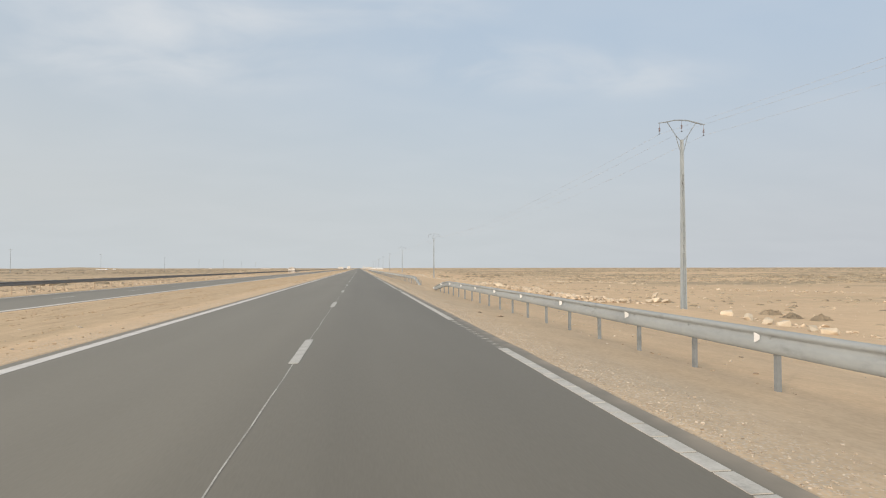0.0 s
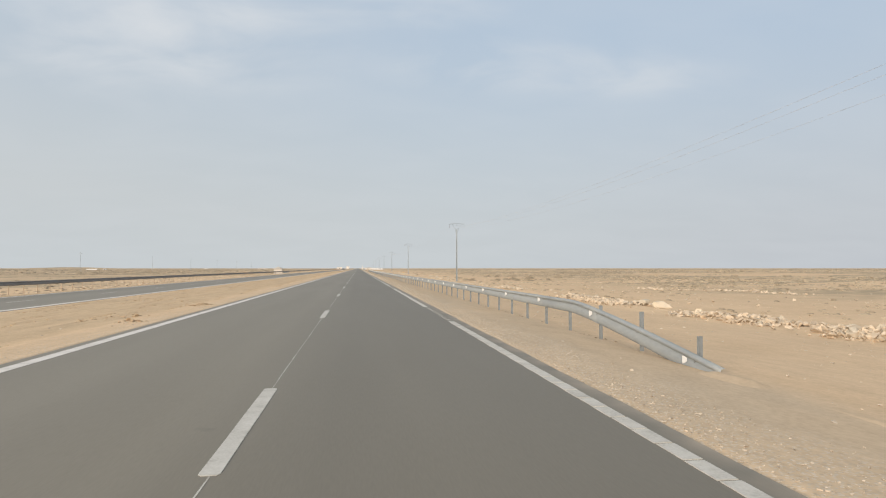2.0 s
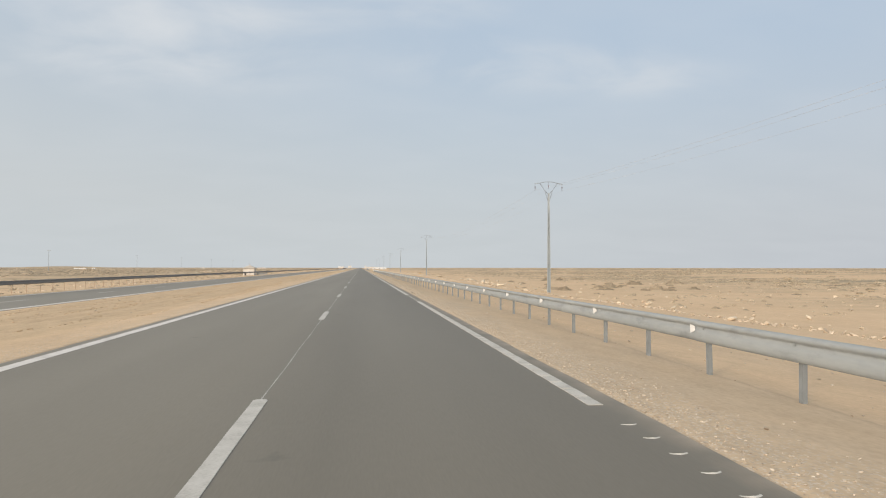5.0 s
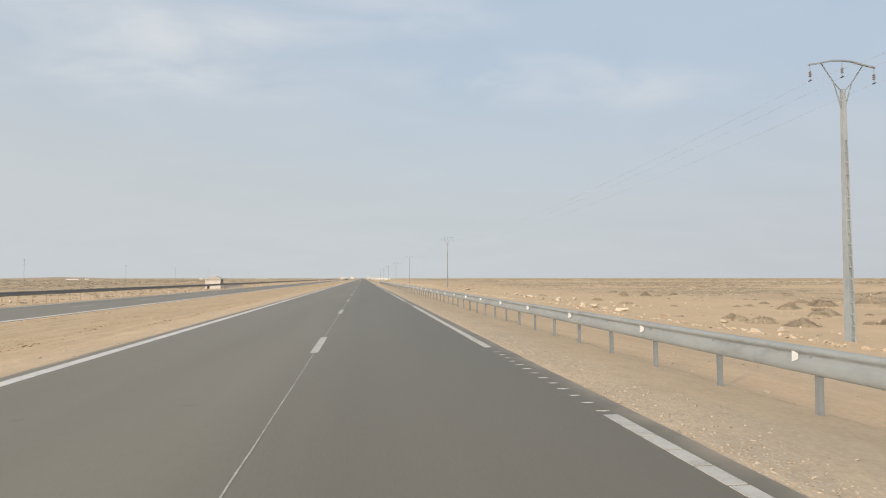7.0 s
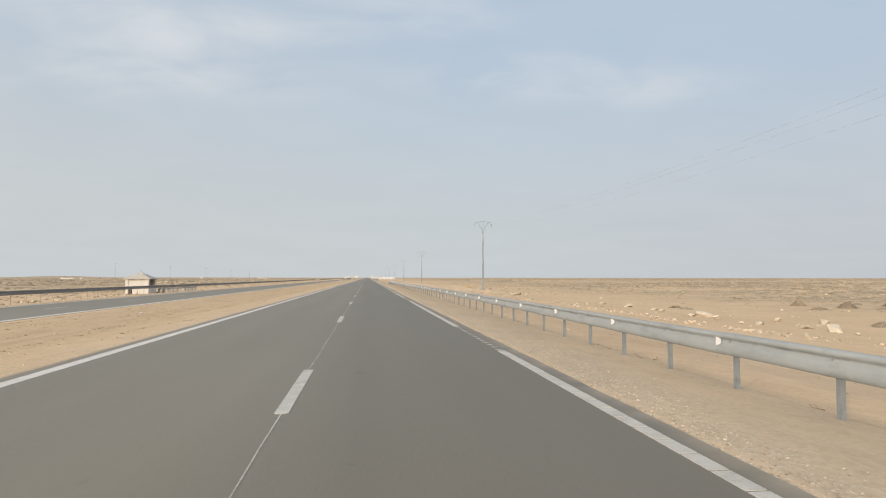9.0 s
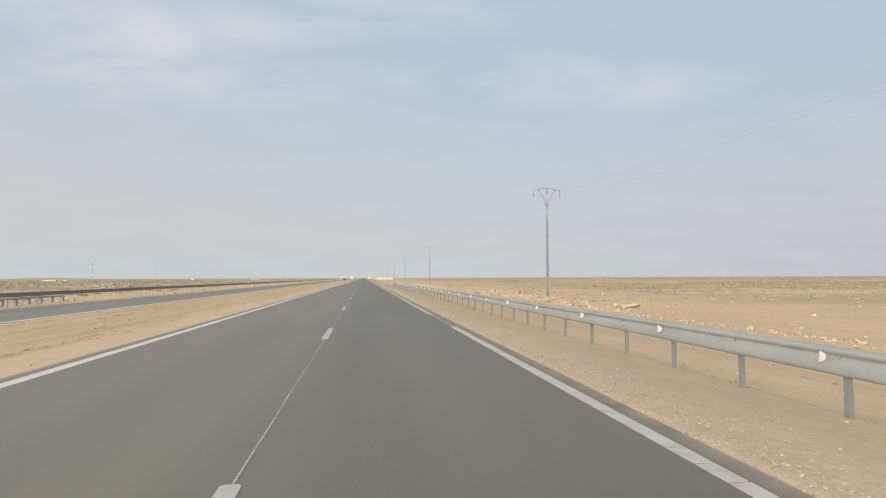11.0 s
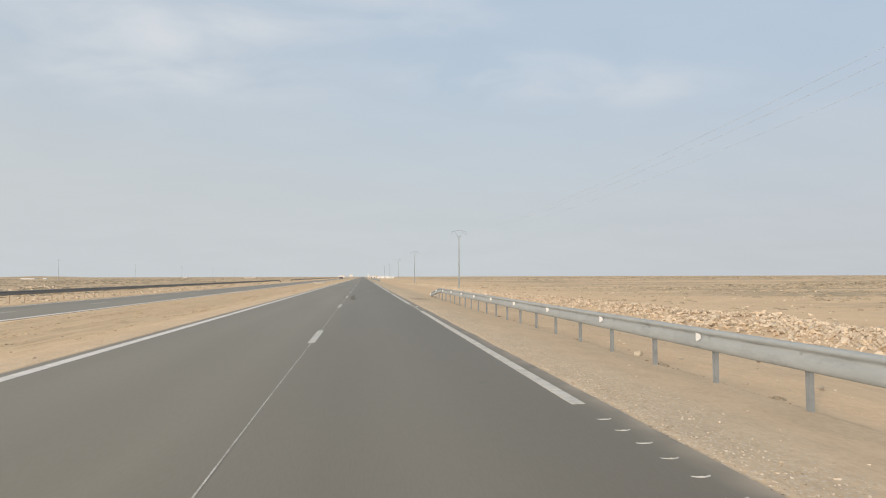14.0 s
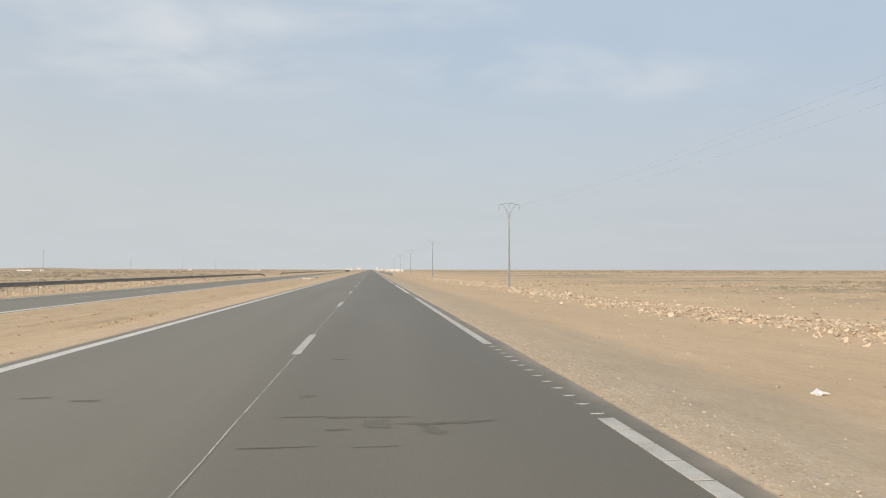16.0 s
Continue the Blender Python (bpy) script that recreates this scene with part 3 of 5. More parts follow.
def long_line(name, parent, x, width, z, y0, y1, label):
    """A painted line whose edges waver a little."""
    ys = np.r_[np.arange(y0, min(y1, 460), 1.0), np.arange(460, y1, 25.0), y1]
    v, f = [], []
    for y in ys:
        o = 0.008 * noise.noise((x, float(y) * 0.35, 0))
        v += [(x - width / 2 + o, y, z - 0.03), (x - width / 2 + o, y, z + LIFT), (x + width / 2 + o, y, z + LIFT), (x + width / 2 + o, y, z - 0.03)]
    for j in range(len(ys) - 1):
        f += [(4 * j + k, 4 * j + 4 + k, 4 * j + 5 + k, 4 * j + 1 + k) for k in range(3)]
    return part(name, mesh_of(name, v, f, PAINT), parent, label)


long_line("edge_line", road, -3.71, 0.205, 0.0, -60, 2400, "continuous white edge line beside the median")
long_line("edge_line", road_far, -15.0, 0.36, -0.57, -60, 2400, "continuous white edge line")
long_line("edge_line", road_far, -22.12, 0.22, -0.57, -60, 2400, "continuous white edge line")

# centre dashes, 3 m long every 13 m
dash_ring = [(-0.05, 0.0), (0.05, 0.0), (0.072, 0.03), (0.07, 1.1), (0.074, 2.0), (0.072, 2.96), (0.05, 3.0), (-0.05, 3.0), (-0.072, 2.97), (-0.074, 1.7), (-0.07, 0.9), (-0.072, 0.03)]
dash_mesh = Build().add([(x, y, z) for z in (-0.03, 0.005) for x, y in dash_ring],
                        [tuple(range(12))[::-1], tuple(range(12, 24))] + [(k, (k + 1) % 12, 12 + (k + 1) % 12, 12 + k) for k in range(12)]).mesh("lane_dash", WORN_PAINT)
# ends of the dashes, which the painters did not set out quite evenly
DASH_AT = ((-3, -27.0), (0, 11.98), (2, 38.15), (3, 51.26), (5, 77.56), (7, 103.64), (11, 155.49), (12, 168.5), (13, 181.15), (14, 194.05), (15, 207.03), (19, 258.44), (20, 271.12), (21, 284.95), (22, 297.98), (24, 322.72), (25, 337.64), (26, 350.8), (27, 363.3), (75, 988.0))
for k in range(-3, 75):
    end = float(np.interp(k, [d[0] for d in DASH_AT], [d[1] for d in DASH_AT]))
    part("lane_dash", dash_mesh, road, "", Matrix.Translation((0.04, end - 3.0, 0)))
for k in range(-3, 60):
    part("lane_dash", dash_mesh, road_far, "", Matrix.Translation((-18.55, 4.0 + 13.0 * k, -0.57)))

# thin setting-out line along the joint between the lanes
v, f = [], []
ys = np.arange(-30, 420, 0.6)
for y in ys:
    o = 0.012 * noise.noise((0.3, float(y) * 0.5, 0)) + 0.006 * noise.noise((0.9, float(y) * 2.1, 0))
    w = 0.007 + 0.004 * noise.noise((2.0, float(y) * 0.9, 0))
    v += [(o - w + 0.045, y, 0.0025), (o + w + 0.045, y, 0.0025)]
f = [(2 * j, 2 * j + 1, 2 * j + 3, 2 * j + 2) for j in range(len(ys) - 1)]
part("joint_line", mesh_of("joint_line", v, f, THIN_PAINT), road, "thin pale line along the lane joint")

# ribbed edge line on the shoulder: blocks parted by grooves, then bare ribs in the breaks
RIB, TURN = 0.43, 24.67
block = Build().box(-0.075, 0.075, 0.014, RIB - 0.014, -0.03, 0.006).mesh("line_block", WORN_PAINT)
rib_v, rib_f = [], []
for k in range(7):
    a = -0.072 + 0.144 * k / 6
    lift = 0.007 - 0.006 * abs(k - 3) / 3
    bow = 0.03 * (1 - (abs(k - 3) / 3) ** 2)
    rib_v += [(a, -bow - 0.014, 0.001), (a, -bow, 0.002 + lift), (a, -bow + 0.014, 0.001)]
rib_f = [(3 * k + s, 3 * k + 1 + s, 3 * k + 4 + s, 3 * k + 3 + s)[::-1] for k in range(6) for s in range(2)]
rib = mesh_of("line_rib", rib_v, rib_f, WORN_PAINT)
STRETCH_END = ((-2, -38.9), (0, 10.2), (1, 35.0), (2, 59.75), (6, 159.85), (8, 209.1), (10, 258.5), (12, 307.0), (13, 331.1), (14, 355.6), (80, 1984.0))


def stretch_end(k):
    return float(np.interp(k, [e[0] for e in STRETCH_END], [e[1] for e in STRETCH_END]))


more_blocks = Build()
for k in range(0, 16):
    start, end = stretch_end(k - 1) + 5.75, stretch_end(k)
    count = int((end - start) / RIB)
    for j in range(count):
        y = end - RIB * (j + 1)
        if j % 2 == 0 and 0 < k < 8 or j < 6:
            part("line_block", block, road, "", Matrix.Translation((3.39, y, 0)))
        else:
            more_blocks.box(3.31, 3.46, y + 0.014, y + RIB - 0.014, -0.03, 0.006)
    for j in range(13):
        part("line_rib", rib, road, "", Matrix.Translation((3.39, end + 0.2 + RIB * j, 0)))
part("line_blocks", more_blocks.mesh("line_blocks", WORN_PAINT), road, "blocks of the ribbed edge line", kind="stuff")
for k in range(16, 60):
    part("line_stretch", Build().box(3.30, 3.45, stretch_end(k - 1) + 5.75, stretch_end(k), -0.03, 0.006).mesh("line_stretch", PAINT), road)


# ---- guard rails ----
W_PROFILE = [(-0.003, 0.155), (-0.048, 0.150), (-0.074, 0.128), (-0.079, 0.104), (-0.066, 0.082), (-0.030, 0.062), (-0.032, 0.044),
             (-0.066, 0.014), (-0.079, -0.025), (-0.081, -0.085), (-0.074, -0.125), (-0.046, -0.148), (-0.003, -0.155)]
RAIL_Z = 0.61           # middle of the beam over the foot of the posts


def beam_mesh(ys, drop=None, shift=None, mat=None):
    """A corrugated beam along y with 3 mm sheet; drop lowers it, shift carries it outwards."""
    v, f = [], []
    n = len(W_PROFILE)
    for y in ys:
        dz = drop(y) if drop else 0.0
        dx = shift(y) if shift else 0.0
        v += [(x + dx, y, z - dz) for x, z in W_PROFILE] + [(x + 0.004 + dx, y, z - dz) for x, z in W_PROFILE]
    for j in range(len(ys) - 1):
        a, b = j * 2 * n, (j + 1) * 2 * n
        f += [(a + k, a + k + 1, b + k + 1, b + k) for k in range(n - 1)]
        f += [(a + n + k, b + n + k, b + n + k + 1, a + n + k + 1) for k in range(n - 1)]
        f += [(a, b, b + n, a + n), (a + n - 1, a + 2 * n - 1, b + 2 * n - 1, b + n - 1)]
    for a in (0, (len(ys) - 1) * 2 * n):
        f += [(a + k, a + n + k, a + n + k + 1, a + k + 1) for k in range(n - 1)]
    return mesh_of("beam", v, f, mat or ZINC, True)


def post_mesh(height, mat=None):
    """A channel post, open to the back; the old ones are slim round-edged stakes."""
    b = Build()
    if mat:
        b.box(-0.022, 0.022, -0.022, 0.022, -0.5, height, 0.006)
        return b.mesh("post", mat)
    b.box(-0.030, 0.030, -0.030, -0.025, -0.5, height)
    b.box(-0.030, -0.025, -0.025, 0.030, -0.35, height)
    b.box(0.025, 0.030, -0.025, 0.030, -0.35, height)
    b.box(-0.030, -0.012, 0.030, 0.035, -0.35, height)
    b.box(0.012, 0.030, 0.030, 0.035, -0.35, height)
    return b.mesh("post", mat or POST_STEEL)


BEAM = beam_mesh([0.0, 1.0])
OLD_BEAM = beam_mesh([0.0, 1.0], mat=SHADED_OLD_STEEL)
POST = post_mesh(0.72)
OLD_POST_MESH = post_mesh(0.72, OLD_POST)
BOLT = Build().tube([(-0.015, 0, 0), (-0.004, 0, 0)], 0.02, 6).mesh("bolt", ZINC)
plate = Build()
ring = [(-0.166, -0.062), (-0.124, -0.050), (-0.092, -0.030), (-0.088, 0.0), (-0.092, 0.026), (-0.124, 0.046), (-0.166, 0.062)]
plate.add([(x, -0.002, z) for x, z in ring] + [(x, 0.002, z) for x, z in ring],
          [tuple(range(len(ring))), tuple(range(len(ring), 2 * len(ring)))[::-1]] + [(k, (k + 1) % len(ring), (k + 1) % len(ring) + len(ring), k + len(ring)) for k in range(len(ring))])
REFLECTOR = plate.mesh("reflector", WHITE)


# the rail does not run quite straight: metres sideways along its length
WANDER = ((0, 0.04), (10, 0.05), (32, 0.08), (55, 0.18), (75, 0.16), (97, 0.04), (150, -0.10), (165, -0.16), (175, -0.10), (205, -0.13), (262, 0.03), (292, 0.045), (315, 0.0), (338, 0.10), (352, 0.12))


def wander(y):
    return float(np.interp(y, [w[0] for w in WANDER], [w[1] for w in WANDER]))


def guard_rail(x, y0, y1, face, label, near_end, far_end, marks, reflect=True, proud=False, middle=RAIL_Z):
    """A rail from y0 to y1. face: 1 turns the beam towards -x, -1 towards +x. Ends: metres over which the beam dives, 0 for none.
    marks: pairs of a post's number and its place, between which the posts stand evenly."""
    rail = thing("guard_rail", label, "guard rail", "guard rails along the road", at=(x, 0, 0))
    turn = Matrix.Identity(4) if face > 0 else pose(0, 0, 0, 0, 0, 180)
    base = float(np.interp(abs(x), [p[0] for p in (RIGHT if x > 0 else LEFT)], [p[1] for p in (RIGHT if x > 0 else LEFT)]))

    def drop(y):
        """near_end and far_end: metres, depth and bend of the dive at each end."""
        d = 0.0
        if near_end:
            d = max(d, near_end[1] * min(1, max(0, 1 - (y - y0) / near_end[0])) ** near_end[2])
        if far_end:
            d = max(d, far_end[1] * min(1, max(0, 1 - (y1 - y) / far_end[0])) ** far_end[2])
        return d

    def post_y(k):
        (k0, a), (k1, b) = next((p, q) for p, q in zip(marks[:-1], marks[1:]) if k <= q[0] or q is marks[-1])
        return a + (b - a) * (k - k0) / (k1 - k0)

    posts, k = [], -60
    while post_y(k) < y1:
        if post_y(k) > y0 + 0.7:
            posts.append((k, post_y(k)))
        k += 1
    joints = [y0] + [y + 0.12 for k, y in posts if k % 2 == 0 and y > y0 + 2 and y < y1 - 2] + [y1]
    for a, b in zip(joints[:-1], joints[1:]):
        b = min(b + 0.06, y1)
        tweak = pose(0.005 * noise.noise((x, a, 0)), 0, 0.012 * noise.noise((x, a * 0.3, 5)))
        bent = drop(a) > 0 or drop(b) > 0
        ys = list(np.linspace(a, b, 13)) if bent else [0.0, 1.0]
        length = 1.0 if bent else b - a
        if face > 0:
            where = Matrix.Translation((-0.05, 0 if bent else a, base + middle))
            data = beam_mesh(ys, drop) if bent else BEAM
        else:
            where = Matrix.Translation((0.05, 0 if bent else b, base + middle)) @ turn
            data = beam_mesh([-y for y in reversed(ys)], lambda q: drop(-q), mat=SHADED_OLD_STEEL) if bent else OLD_BEAM
        bend = Matrix.Identity(4)
        if face > 0:
            swing = math.degrees(math.atan2(wander(b) - wander(a), b - a))
            bend = pose(wander(a), a, 0, 0, 0, -swing) @ Matrix.Translation((0, -a, 0))
        part("beam", data, rail, "", tweak @ bend @ where @ Matrix.Diagonal((1, length, 1, 1)))
    for k, y in posts:
        d = (0.24 if y < y0 + 2 else 0.0) if proud and y < y0 + near_end[0] else drop(y)
        aside = wander(y) if face > 0 else 0.0
        if d < 0.35:
            lean = pose(0, 0, 0, 0.8 * noise.noise((x, y, 3)), 1.2 * noise.noise((x, y, 6)), 3 * noise.noise((x, y, 8)))
            part("post", POST if face > 0 else OLD_POST_MESH, rail, "", Matrix.Translation((aside, y, base - d + middle - RAIL_Z)) @ lean @ turn)
            if reflect:
                part("bolt", BOLT, rail, "", Matrix.Translation((aside - 0.092 * face, y, base + middle + 0.045 - drop(y))) @ turn)
        if reflect and k % 2 == 0:
            part("reflector", REFLECTOR, rail, "white reflector plate in the beam's trough",
                 Matrix.Translation((aside - 0.05, y + 0.14, base + middle + 0.04 - drop(y + 0.14))) @ pose(0, 0, 0, 4 * noise.noise((y, 1, 1)), 6 * noise.noise((y, 2, 2)), 8 * noise.noise((y, 3, 3))))
    return rail


RAIL_X = 6.07
LONG_RAIL_POSTS = ((0, 52.95), (1, 54.95), (10, 72.6), (21, 93.59), (50, 148.83), (56, 160.15), (62, 171.68), (73, 192.36), (79, 203.74), (108, 258.75), (114, 270.04), (125, 290.65), (137, 313.03), (149, 335.5), (151, 339.1), (154, 344.63), (155, 346.5), (156, 348.25), (157, 350.0), (158, 351.8))
guard_rail(RAIL_X, -40.0, 43.0, 1, "galvanised steel guard rail on posts, its end sunk into the sand", None, (8.0, 0.60, 1.5), ((0, 6.95), (11, 28.15)))
guard_rail(RAIL_X, 52.2, 352.7, 1, "long galvanised steel guard rail with white reflectors", (6.4, 0.66, 1.3), (6.5, 0.52, 1.7), LONG_RAIL_POSTS, proud=True)
guard_rail(RAIL_X, 492.0, 700.0, 1, "distant galvanised steel guard rail on the shoulder", (4.0, 0.5, 1.5), None, ((0, 492.0), (100, 681.0)), False)
guard_rail(-23.6, -50.0, 500.0, -1, "dull grey guard rail on rusty posts beyond the far carriageway", None, (5.0, 0.6, 1.5), ((0, 0.0), (100, 200.0)), False, middle=0.78)
guard_rail(-23.6, 524.0, 910.0, -1, "distant dull guard rail beyond the far carriageway", (5.0, 0.6, 1.5), None, ((0, 524.0), (100, 724.0)), False, middle=0.78)


# ---- power line ----
def recessed_pole(height, wide0, wide1, deep0, deep1):
    """A tapered concrete pole of I section: two flanges, a thin web and cross ribs."""
    b = Build()

    def taper(x0, x1, y0, y1, z0, z1):
        v = []
        for z in (z0, z1):
            s = z / height
            w, d = wide0 + (wide1 - wide0) * s, deep0 + (deep1 - deep0) * s
            v += [(x * w, y * d, z) for x, y in ((x0, y0), (x1, y0), (x1, y1), (x0, y1))]
        b.add(v, [(3, 2, 1, 0), (4, 5, 6, 7), (0, 1, 5, 4), (1, 2, 6, 5), (2, 3, 7, 6), (3, 0, 4, 7)])

    taper(-0.5, -0.30, -0.5, 0.5, -0.4, height)
    taper(0.30, 0.5, -0.5, 0.5, -0.4, height)
    taper(-0.30, 0.30, -0.14, 0.14, -0.4, height)
    z = 0.25
    while z < height * 0.80:
        taper(-0.30, 0.30, -0.46, 0.46, z, z + 0.07)
        z += 0.5
    taper(-0.30, 0.30, -0.48, 0.48, height * 0.80, height)
    return b.mesh("shaft", CONCRETE)


POLE_H, ARM = 11.0, 1.66
SHAFT = recessed_pole(POLE_H, 0.335, 0.165, 0.32, 0.17)
arm_pts = [(-ARM, 0, 12.02), (-1.07, 0, 12.12), (-0.52, 0, 12.24), (0, 0, 12.27), (0.52, 0, 12.24), (1.07, 0, 12.12), (ARM, 0, 12.02)]
arm_b = Build()
for p, q in zip(arm_pts[:-1], arm_pts[1:]):
    k = len(arm_b.v)
    arm_b.v += [(e[0], dy, e[2] + dz) for e in (p, q) for dy, dz in ((-0.04, -0.03), (0.04, -0.03), (0.04, 0.03), (-0.04, 0.03))]
    arm_b.f += [tuple(k + i for i in t) for t in ((3, 2, 1, 0), (4, 5, 6, 7), (0, 1, 5, 4), (1, 2, 6, 5), (2, 3, 7, 6), (3, 0, 4, 7))]
ARM_MESH = arm_b.mesh("cross_arm", ARM_STEEL)


def strut_mesh(side, low):
    return Build().tube([(side * 0.10, 0, low), (side * 0.45, 0, 11.3), (side * 1.04, 0, 12.10)], 0.026, 6).mesh("strut", ARM_STEEL)


STRUTS = [strut_mesh(s, z) for s in (-1, 1) for z in (10.95, 10.2)]
disc = Build()
disc.tube([(0, 0, 0), (0, 0, -0.26)], 0.010, 6)
for k in range(3):
    z = -0.26 - 0.085 * k
    disc.tube([(0, 0, z), (0, 0, z - 0.02), (0, 0, z - 0.055), (0, 0, z - 0.085)], [0.025, 0.04, 0.072, 0.025], 10)
disc.tube([(0, 0, -0.51), (0, 0, -0.66)], 0.010, 6)
INSULATOR_MESH = disc.mesh("insulator", INSULATOR, True)
CLAMP = Build().box(-0.02, 0.02, -0.09, 0.09, -0.70, -0.65, 0.01).mesh("clamp", DARK)

POLE_X = 22.55
poles = []
for y in (-98.0, 39.3, 179.2, 312.8, 444.8, 566.0, 687.0, 808.0, 930.0):
    px = 22.7 if y < 100 else POLE_X
    tall = 1.042 if 300 < y < 320 else 1.018 if 100 < y < 200 else 1.031
    z = ground_z(px, y) - (0.12 if y < 200 else 0.05)
    if not poles:
        pole = thing("utility_pole", "tall recessed concrete power pole with a steel cross arm", "utility pole", "power line along the road")
        part("shaft", SHAFT, pole)
        part("cross_arm", ARM_MESH, pole, "arched steel cross arm")
        for s in STRUTS:
            part("strut", s, pole)
        for x, zz in ((-ARM + 0.06, 12.0), (0, 12.22), (ARM - 0.06, 12.0)):
            ins = part("insulator", INSULATOR_MESH, pole, "brown glazed insulator string", Matrix.Translation((x, 0, zz)))
            part("clamp", CLAMP, ins)
        pole.matrix_basis = Matrix.Translation((px, y, z)) @ Matrix.Diagonal((1, 1, tall, 1))
    else:
        pole = copy_thing(poles[0], pose(px, y, z, 0, 0, 1.5 * noise.noise((y, 0, 0))) @ Matrix.Diagonal((1, 1, tall, 1)))
    poles.append(pole)

wire_ends = ((-ARM + 0.06, 11.32), (0, 11.54), (ARM - 0.06, 11.32))
for x, zz in wire_ends:
    pts = []
    for a, b in zip(poles[:-1], poles[1:]):
        for j in range(24):
            s = j / 24
            y = a.location.y + (b.location.y - a.location.y) * s
            za, zb = a.location.z + zz * a.scale.z, b.location.z + zz * b.scale.z
            z = za + (zb - za) * s - 4 * 1.9 * s * (1 - s)
            pts.append((a.location.x + (b.location.x - a.location.x) * s + x, y, z))
    wire = thing("power_cable", "sagging bare aluminium power cable between the poles", "cable", "power line cables", data=Build().tube(pts, 0.0056, 5).mesh("power_cable", WIRE, True))


# ---- stones ----
def stone_mesh(name, seed, corners, flat_z, mat, worn=0.0):
    """A broken, angular slab: the hull of corners scattered over a rough box, its edges a little worn."""
    rnd = random.Random(seed)
    bm = bmesh.new()
    sx, sy = rnd.uniform(0.85, 1.3), rnd.uniform(0.6, 0.95)
    for _ in range(corners):
        p = [rnd.uniform(-1, 1) for _ in range(3)]
        axis = rnd.randrange(3)
        p[axis] = math.copysign(rnd.uniform(0.75, 1.0), p[axis])
        bm.verts.new((p[0] * sx, p[1] * sy, p[2] * flat_z))
    hull = bmesh.ops.convex_hull(bm, input=bm.verts[:])
    bmesh.ops.delete(bm, geom=list({g for g in hull["geom_interior"] + hull["geom_unused"] if isinstance(g, bmesh.types.BMVert)}), context="VERTS")
    if worn:
        bmesh.ops.bevel(bm, geom=bm.edges[:], offset=worn, segments=1, profile=0.5, affect="EDGES", clamp_overlap=True)
        for vert in bm.verts:
            vert.co = [max(-size, min(size, c)) for c, size in zip(vert.co, (sx, sy, flat_z))]
            vert.co += 0.025 * Vector((rnd.uniform(-1, 1), rnd.uniform(-1, 1), rnd.uniform(-1, 1)))
    bmesh.ops.recalc_face_normals(bm, faces=bm.faces[:])
    me = bpy.data.meshes.new(name)
    bm.to_mesh(me)
    bm.free()
    me.materials.append(mat)
    return me


STONES = [stone_mesh("stone", 40 + k, 18, 0.38 + 0.09 * (k % 4), STONE, 0.06) for k in range(12)]
LOW_STONES = [stone_mesh("small_stone", 80 + k, 11, 0.4 + 0.06 * (k % 3), PEBBLE) for k in range(8)]
rng = random.Random(7)


def rock(x, y, size, label, group, sunk=0.25, flat_by=1.0):
    tilt = 26 if flat_by >= 1 else 11
    ob = thing("rock", label, "rock", group, data=STONES[rng.randrange(12)])
    ob.matrix_basis = pose(x, y, ground_z(x, y) + size * (0.5 - sunk) * 0.6 * flat_by, rng.uniform(-tilt, tilt), rng.uniform(-tilt, tilt), rng.uniform(0, 360)) @ Matrix.Diagonal((size * 0.5, size * 0.5, size * 0.5 * flat_by, 1))
    return ob


# banks of dumped rock along the foot of the embankment: tipped load by load, so they bunch
FIRST_LOADS = ((42, 1.6, 9), (47, 1.6, 14), (52, 2.5, 14), (59, 2.5, 16), (64, 1.6, 10), (70, 1.8, 9), (74.2, 1.0, 5), (86, 3, 16), (93, 3.2, 14), (114.5, 1.6, 7), (119, 2, 9), (123, 2, 6))
SECOND_LOADS = ((290, 4, 6), (300, 5, 10), (311, 5, 12), (323, 4, 16), (333, 4, 20), (343, 4, 12), (353, 4, 8), (365, 6, 8), (379, 7, 7))


def first_bank(y):
    return 19.1 + 0.5 * math.sin(y * 0.21), (0.65 if y < 98 else 0.4)


def second_bank(y):
    return 20.6 - 0.034 * max(0.0, 330 - y), float(np.interp(y, (296, 310, 322), (0.6, 1.1, 1.6)))


for loads, line, group in ((FIRST_LOADS, first_bank, "first bank of rubble"), (SECOND_LOADS, second_bank, "second bank of rubble")):
    for mid, wide, count in loads:
        for k in range(count):
            y = rng.gauss(mid, wide * 0.6)
            x, half = line(y)
            rock(x + rng.gauss(0, half), y, (0.24 + 0.46 * rng.random() ** 2.2) * (0.42 if 280 < y < 318 else 0.5 if y > 340 else 0.78 if y > 318 else 1.0), "pale angular limestone block in a roadside bank of rubble", group, rng.uniform(0.1, 0.45))
for k in range(34):
    y = rng.uniform(100, 320)
    rock(rng.uniform(20, 30), y, 0.25 + 0.5 * rng.random() ** 2, "single limestone block lying on the sand", "scattered rocks")
for k in range(10):
    y = rng.uniform(386, 470)
    rock(rng.uniform(18, 27), y, 0.3 + 0.5 * rng.random() ** 2, "single limestone block lying on the sand", "scattered rocks")
